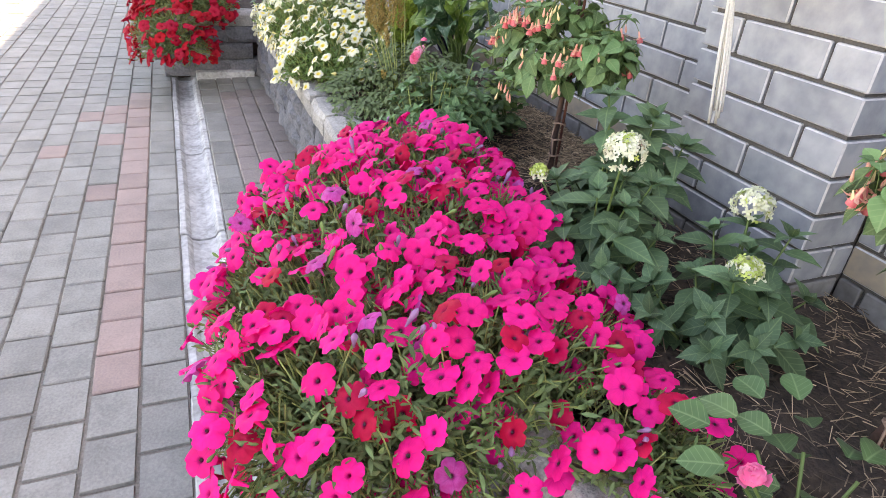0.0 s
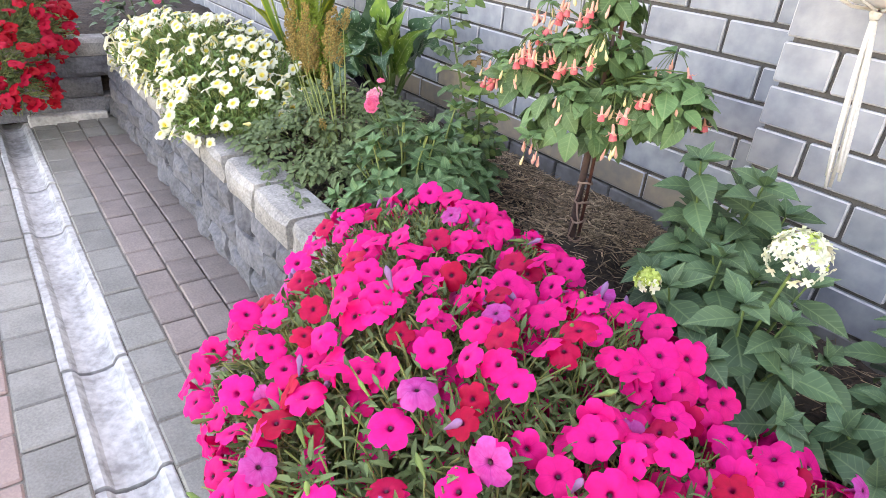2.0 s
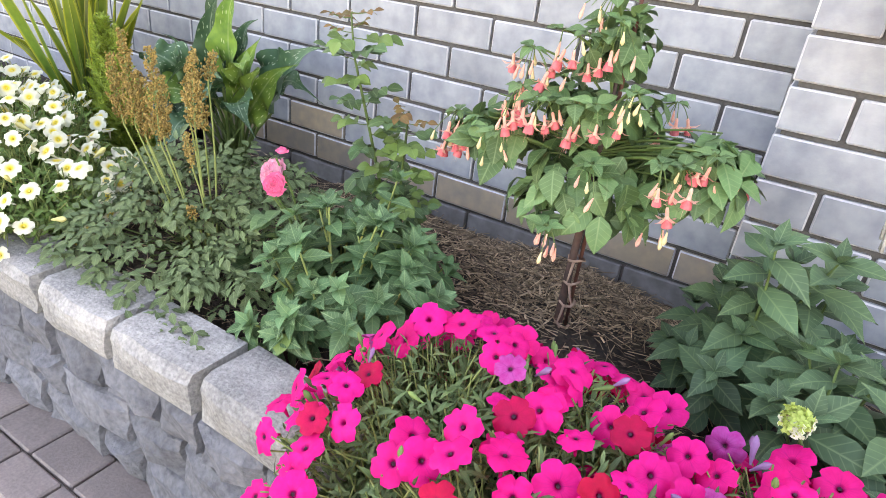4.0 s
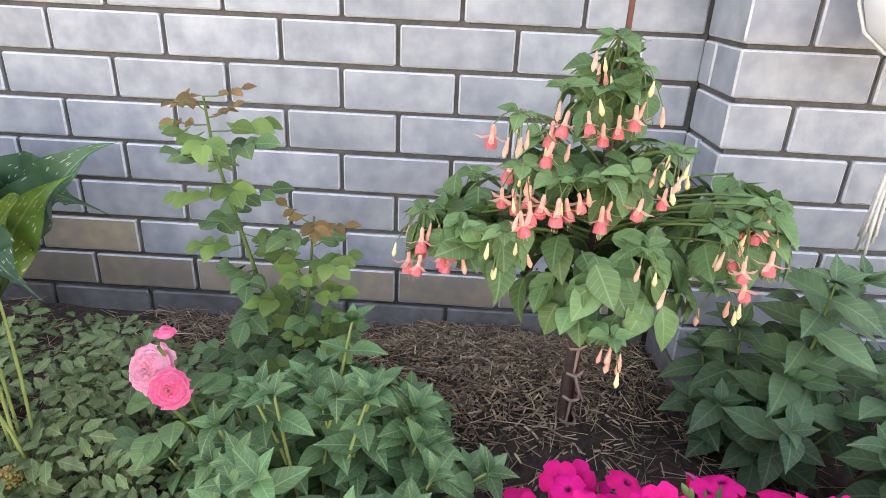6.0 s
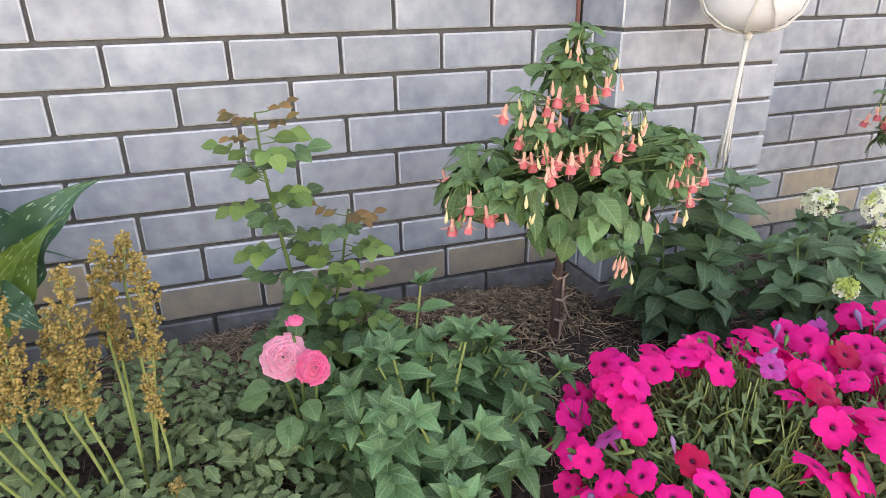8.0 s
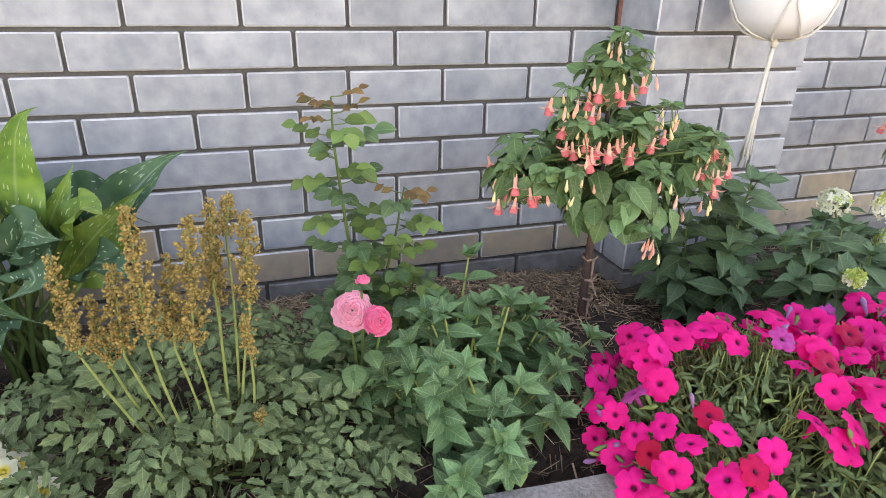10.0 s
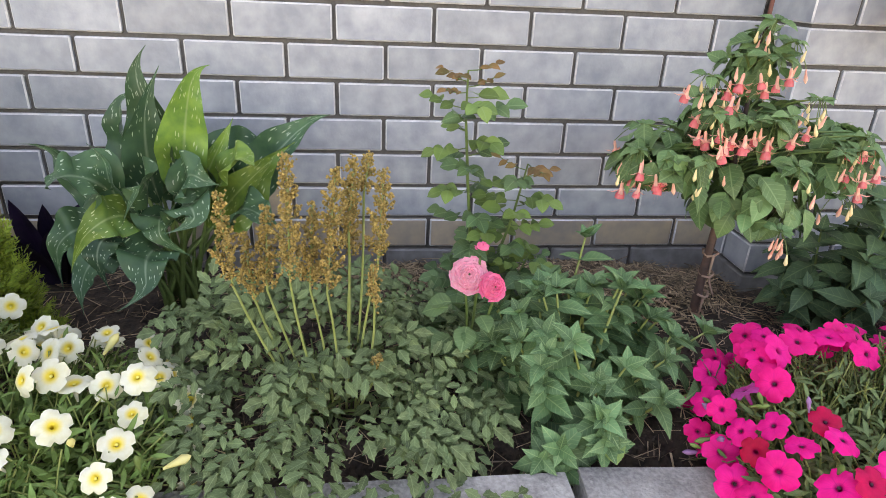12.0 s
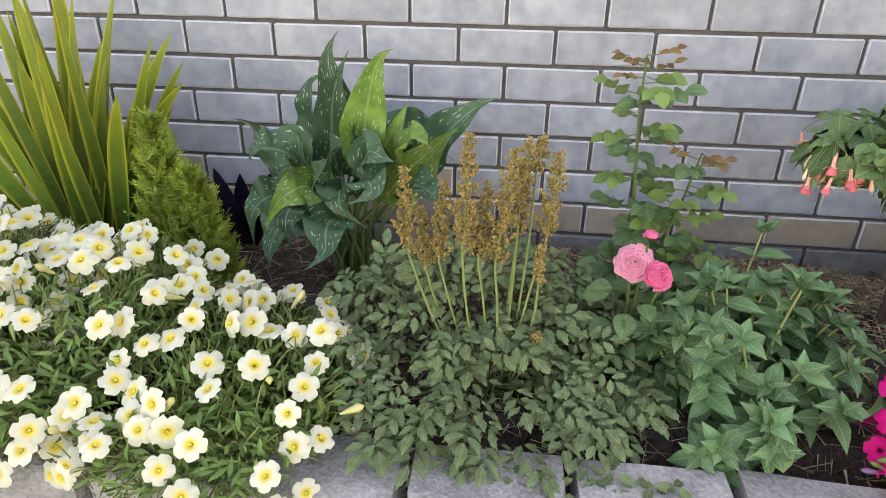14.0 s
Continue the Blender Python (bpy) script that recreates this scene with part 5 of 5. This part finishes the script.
for i in range(250):
    a, r = rg.uniform(0, 6.28), math.sqrt(rg.random())
    x, y = -0.68 + 0.31 * r * math.cos(a), -0.70 + 0.26 * r * math.sin(a)
    z = 0.48 + (0.175 - 0.11 * r * r + 0.06 * math.sin(a) * r) * rg.uniform(0.35, 1.0) + 0.02
    w = Vector((math.cos(a) * r + rg.gauss(0, 0.4), math.sin(a) * r + rg.gauss(0, 0.4) - 0.15, 0.12 - 0.30 * r + rg.gauss(0, 0.22)))
    put("leaf", rg.choice(ast_leaf), root, aim((x, y, z), w, (rg.gauss(0, 0.3), -0.45 + rg.gauss(0, 0.3), 1), rg.uniform(0.6, 0.98)))
for i in range(9):
    x = -0.72 + 0.05 * i
    put("leaf", rg.choice(ast_leaf), root, aim((x, -0.95 + rg.uniform(-0.03, 0.02), 0.49), (rg.uniform(-0.6, 0.6), -1, -0.35), (0, -0.2, 1), rg.uniform(0.7, 1.0)))
for i in range(34):
    a, r = rg.uniform(0, 6.28), math.sqrt(rg.random())
    put("leaf", rg.choice(ast_leaf), root, aim((-0.41 + 0.09 * r * math.cos(a), -0.72 + 0.15 * r * math.sin(a), 0.46 + 0.07 * rg.random()), (math.cos(a), math.sin(a) - 0.2, rg.gauss(-0.1, 0.2)), (0, -0.25, 1), rg.uniform(0.7, 1.0)))
tubes = []
for i in range(40):
    a, r = rg.uniform(0, 6.28), math.sqrt(rg.random())
    tubes.append((bez((-0.66, -0.70, SOIL), (-0.68 + 0.27 * r * math.cos(a), -0.70 + 0.22 * r * math.sin(a), 0.56 - 0.06 * r), 0, 4), [0.002] * 5))
tagged(put("leaf_stalk", join_tubes("leaf_stalks", tubes, M["stem"]), root, Matrix.Identity(4)), kind="stuff")


# ---- large blades: spotted calla, strap leaves, purple foliage ----
def blade(name, base, tip, W, bow, material, peak=0.55, fold=0.35, wave=0.10, side=(0, 0, 0), n=12, seed=0, face=(0, -1, 0.3), stalk=0.0, sharp=0.9, twist=0.0, freq=9.0, hook=(0, 0, 0)):
    """A large leaf along a bent midrib from base to tip; bow lifts the middle, the edges wave."""
    rg = random.Random(seed)
    ph = rg.uniform(0, 6.28)
    base, tip = Vector(base), Vector(tip)
    sp = [base.lerp(tip, i / n) + (Vector(side) + Vector((0, 0, bow))) * 4 * (i / n) * (1 - i / n) + Vector(hook) * max(0.0, i / n - 0.72) ** 2 * 12 for i in range(n + 1)]
    v, f, uv = [], [], []
    cols = (-1, -0.55, 0, 0.55, 1)
    for i, p in enumerate(sp):
        t = i / n
        d = (sp[min(i + 1, n)] - sp[max(i - 1, 0)]).normalized()
        x = d.cross(Vector(face)).normalized()
        z = x.cross(d)
        ca, sa = math.cos(twist * t), math.sin(twist * t)
        x, z = x * ca + z * sa, z * ca - x * sa
        tt = max(0.0, (t - stalk) / (1 - stalk))
        pk = peak
        a = tt / pk if tt < pk else (1 - tt) / (1 - pk)
        w = W / 2 * max(math.sin(min(1, max(0, a)) * math.pi / 2) ** (0.7 if tt < pk else sharp), 0.0)
        w = max(w, 0.004 if t < stalk + 0.02 else 0.0006)
        for c in cols:
            lift = fold * w * abs(c) ** 1.3 + wave * w * math.sin(freq * t + ph + (1.6 if c > 0 else 0)) * abs(c)
            v.append(p + x * (w * c) + z * lift)
            uv.append((0.5 + 0.5 * c, t))
        if i:
            o, q = (i - 1) * 5, i * 5
            f += [(o + k, o + k + 1, q + k + 1, q + k) for k in range(4)]
    return mesh_of(name, v, f, material, uv)


rg = random.Random(101)
root = thing("spotted_calla", (-1.04, -0.24, SOIL), "calla with large dark green leaves flecked with white", "calla")
CALLA = [((-1.09, -0.28, 1.08), 0.11, 0), ((-1.13, -0.20, 1.00), 0.12, 0), ((-0.91, -0.34, 1.087), 0.11, 1), ((-1.00, -0.22, 0.98), 0.13, 0), ((-0.65, -0.25, 0.957), 0.13, 0), ((-0.72, -0.38, 0.90), 0.08, 1), ((-0.80, -0.42, 0.84), 0.09, 1),
         ((-1.27, -0.27, 0.89), 0.08, 0), ((-1.24, -0.46, 0.80), 0.14, 0), ((-1.18, -0.50, 0.68), 0.10, 1), ((-1.28, -0.38, 0.60), 0.11, 0), ((-0.78, -0.20, 0.80), 0.13, 0), ((-0.92, -0.50, 0.72), 0.12, 0), ((-0.74, -0.46, 0.70), 0.10, 0),
         ((-1.05, -0.48, 0.78), 0.11, 0), ((-0.86, -0.30, 0.93), 0.09, 1), ((-1.20, -0.44, 0.52), 0.12, 0), ((-1.02, -0.52, 0.56), 0.12, 0), ((-0.82, -0.14, 0.74), 0.12, 0), ((-1.15, -0.30, 0.86), 0.10, 0), ((-1.02, -0.33, 1.02), 0.12, 0), ((-0.95, -0.26, 0.95), 0.13, 0), ((-1.10, -0.40, 0.90), 0.11, 0), ((-0.88, -0.44, 0.80), 0.11, 0), ((-1.00, -0.46, 0.66), 0.12, 0), ((-0.76, -0.30, 0.88), 0.11, 1), ((-1.14, -0.46, 0.60), 0.11, 0)]
for i, (tip, W, br) in enumerate(CALLA):
    tip = Vector(tip)
    foot = Vector((-1.04 + rg.uniform(-0.05, 0.07), -0.24 + rg.uniform(-0.05, 0.04), SOIL - 0.02))
    out = Vector((tip.x + 1.04, tip.y + 0.24, 0))
    high = tip.z > 0.86
    # the stalk rises first; the blade starts from its end and stands up or hangs over
    neck = foot.lerp(tip, 0.42 if high else 0.5) + Vector((0, 0, 0.05 if high else 0.16))
    put("leaf_stalk", tube("leaf_stalk", bez(foot, neck, 0, 4, tuple(-0.1 * out)), [0.007, 0.006, 0.0055, 0.005, 0.004], M["stem"]), root, Matrix.Identity(4))
    put("leaf", blade("leaf", neck, tip, W * 1.0, 0.0 if high else 0.05, M["leaf_calla2"] if br else M["leaf_calla"], peak=0.30, freq=20.0, wave=0.26, fold=0.55 if high else 0.22, seed=i, n=24,
                      side=(rg.uniform(-0.03, 0.03), -0.02, 0), hook=(rg.uniform(-0.07, 0.07), rg.uniform(-0.03, 0.03), rg.uniform(-0.06, 0.02)), face=(0.5 * out.x + rg.uniform(-0.5, 0.5), -1, 0.2 if high else 1.0), sharp=1.5, twist=rg.uniform(-0.9, 0.9)), root, Matrix.Identity(4))

root = thing("strap_leaf_lily", (-1.745, -0.30, SOIL), "clump of long strap leaves, green with yellowing edges", "lily")
for i in range(30):
    a = -1.5 + 3.0 * i / 29 + rg.uniform(-0.15, 0.15)
    L = rg.uniform(0.58, 0.86)
    up = math.cos(a * 0.8)
    tip = (-1.745 + 0.40 * L * math.sin(a), -0.30 + rg.uniform(-0.28, 0.10), SOIL + L * (0.25 + 0.75 * up))
    b = (-1.745 + 0.06 * math.sin(a) + rg.uniform(-0.04, 0.04), -0.30 + rg.uniform(-0.06, 0.06), SOIL - 0.02)
    put("leaf", blade("leaf", b, tip, rg.uniform(0.050, 0.068), 0.01 + 0.05 * abs(math.sin(a)), M["leaf_lily"], peak=0.5, wave=0.02, fold=0.25, seed=i, face=(0, -1, 0.2), sharp=0.85, twist=rg.uniform(-0.8, 0.8)), root, Matrix.Identity(4))

root = thing("purple_leaf_plant", (-1.385, -0.11, SOIL), "dark purple-leaved plant at the foot of the wall", "foliage plant")
for i in range(12):
    a = rg.uniform(-1.2, 1.2)
    tip = (-1.385 + 0.17 * math.sin(a), -0.13 - rg.uniform(0.0, 0.10), SOIL + rg.uniform(0.12, 0.27) * math.cos(a * 0.6))
    put("leaf", blade("leaf", (-1.385 + rg.uniform(-0.02, 0.02), -0.13, SOIL - 0.02), tip, 0.058, 0.02, M["leaf_pur"], peak=0.5, wave=0.06, seed=i, n=8), root, Matrix.Identity(4))


# ---- thuja ----
def thuja(at, cones, seed, label):
    rg = random.Random(seed)
    root = thing("thuja", at, label, "thuja")
    put("trunk", tube("trunk", [at, (at[0], at[1], at[2] + 0.3)], [0.012, 0.006], M["bark"]), root, Matrix.Identity(4))
    fan = leaf(0.017, 0.0050, fold=0.1, curl=0.1, n=2, peak=0.5)
    ms = []
    for cx, cy, z0, z1, R in cones:
        for i in range(430):
            t = rg.random() ** 1.3
            a = rg.uniform(0, 6.28)
            r = R * (1 - t) ** 0.55 * (0.66 + 0.34 * rg.random()) * (1 + 0.30 * noise.noise(Vector((3 * math.cos(a), 3 * math.sin(a), 9 * t))))
            p = Vector((cx + r * math.cos(a), cy + r * math.sin(a), z0 + (z1 - z0) * t))
            w = Vector((math.cos(a) * (0.75 - 0.4 * t) + rg.gauss(0, 0.25), math.sin(a) * (0.75 - 0.4 * t) + rg.gauss(0, 0.25), rg.uniform(0.5, 1.2))).normalized()
            # a flat fern-like spray: scale twigs in pairs along a short branchlet
            sd = w.cross(Vector((rg.gauss(0, 1), rg.gauss(0, 1), 0.2))).normalized()
            nv = sd.cross(w)
            L = rg.uniform(0.045, 0.08)
            for k in range(9):
                q = k / 8
                o = p - w * L * 0.6 + w * L * q
                for e in (-1, 1):
                    ww = (w + sd * e * (0.9 - 0.4 * q) + Vector((rg.gauss(0, 0.15), rg.gauss(0, 0.15), rg.gauss(0, 0.15)))).normalized()
                    ms.append(aim(o, ww, nv, rg.uniform(0.7, 1.25) * (1.15 - 0.5 * q)))
        # shaded dead inner twigs close the gaps
        for i in range(900):
            t, a = rg.random() ** 1.2, rg.uniform(0, 6.28)
            r = R * (1 - t) ** 0.55 * 0.5 * math.sqrt(rg.random())
            ms.append(aim((cx + r * math.cos(a), cy + r * math.sin(a), z0 + (z1 - z0) * t), (math.cos(a), math.sin(a), rg.uniform(0.2, 1)), (0, 0, 1), rg.uniform(1.6, 2.6)))
    tagged(put("foliage", scatter("foliage", fan, ms, M["thuja"]), root, Matrix.Identity(4)), kind="stuff")
    return root


thuja((-1.39, -0.39, SOIL), [(-1.46, -0.41, 0.42, 0.885, 0.095), (-1.38, -0.43, 0.42, 0.765, 0.12)], 111, "dwarf golden-green thuja with a ragged cone")

# ---- single pale leaf leaning over the cap ----
root = thing("seedling", (-0.16, -0.86, SOIL), "seedling with one pale yellow-green leaf", "seedling")
put("leaf", blade("leaf", (-0.155, -0.90, 0.535), (-0.145, -0.938, 0.485), 0.046, 0.004, M["leaf_yel"], peak=0.45, fold=0.15, n=6, face=(0, -0.7, 0.6), sharp=0.6), root, Matrix.Identity(4))
put("stem", tube("stem", bez((-0.16, -0.86, SOIL - 0.01), (-0.155, -0.90, 0.535), 0, 3), [0.0015] * 4, M["stem_pale"]), root, Matrix.Identity(4))

# ---- hanging bowl with cords on a wall bracket ----
HB = Vector((0.745, -0.37, 1.158))
root = thing("hanging_basket", tuple(HB + Vector((0, 0, 0.02))), "glossy white bowl in a knotted cord hanger with a long tassel", "hanging basket")
prof = [(k * r_, z_) for k in (0.80,) for r_, z_ in ((0.0, 0.0), (0.05, 0.004), (0.09, 0.018), (0.122, 0.045), (0.14, 0.085), (0.148, 0.13), (0.152, 0.15), (0.146, 0.152), (0.138, 0.13), (0.12, 0.06), (0.06, 0.02), (0.0, 0.012))]
v, f, S = [], [], 40
for i, (r, z) in enumerate(prof):
    for k in range(S):
        a = 2 * math.pi * k / S
        v.append((HB.x + r * math.cos(a), HB.y + r * math.sin(a), HB.z + z))
    if i:
        for k in range(S):
            k2 = (k + 1) % S
            f.append(((i - 1) * S + k, (i - 1) * S + k2, i * S + k2, i * S + k))
put("bowl", mesh_of("bowl", v, f, M["pot"]), root, Matrix.Identity(4), "smooth white plastic bowl")
for k in range(4):
    a = 2 * math.pi * k / 4 + 0.5
    pts = [HB + Vector((r * 0.825 * math.cos(a + da), r * 0.825 * math.sin(a + da), z - 0.003)) for r, z, da in ((0.005, 0, 0), (0.05, 0.002, 0.1), (0.09, 0.016, 0.2), (0.123, 0.044, 0.3), (0.142, 0.085, 0.4), (0.151, 0.13, 0.5), (0.155, 0.155, 0.55))]
    pts.append(HB + Vector((0, 0, 0.75)))
    put("cord", tube("cord", pts, [0.0032] * len(pts), M["rope"]), root, Matrix.Identity(4))
    pts = [HB + Vector((r * 0.825 * math.cos(a - da), r * 0.825 * math.sin(a - da), z - 0.003)) for r, z, da in ((0.005, 0, 0), (0.05, 0.002, 0.2), (0.09, 0.016, 0.5), (0.123, 0.044, 0.8), (0.142, 0.085, 1.0), (0.151, 0.13, 1.07))]
    put("cord", tube("cord", pts, [0.0028] * len(pts), M["rope"]), root, Matrix.Identity(4))
put("knot", tube("knot", [HB + Vector((0, 0, 0.002)), HB + Vector((0, 0, -0.008)), HB + Vector((0, 0, -0.02))], [0.006, 0.011, 0.007], M["rope"], 10), root, Matrix.Identity(4))
for k in range(7):
    a = k * 0.9
    end = HB + Vector((0.012 * math.cos(a) + 0.022, 0.012 * math.sin(a) + 0.04, -0.32 + 0.02 * math.sin(k * 2.3)))
    put("tassel_strand", tube("tassel_strand", bez(HB + Vector((0.003 * math.cos(a), 0.003 * math.sin(a), -0.015)), end, 0, 6, (0.004 * math.sin(k), 0.004 * math.cos(k), 0)), [0.0034] * 7, M["rope"]), root, Matrix.Identity(4))
bracket = thing("wall_bracket", (0.745, -0.2, 1.9), "plain iron bracket on the pilaster holding the hanger", "bracket")
put("arm", tube("arm", [(0.745, -0.195, 1.90), (0.745, -0.36, 1.90), (0.745, -0.375, 1.91)], [0.006, 0.006, 0.006], M["rust"]), bracket, Matrix.Identity(4))
put("plate", from_bm("plate", box_bm(0.725, 0.765, -0.206, -0.196, 1.84, 1.94, 0.002), M["rust"]), bracket, Matrix.Identity(4))
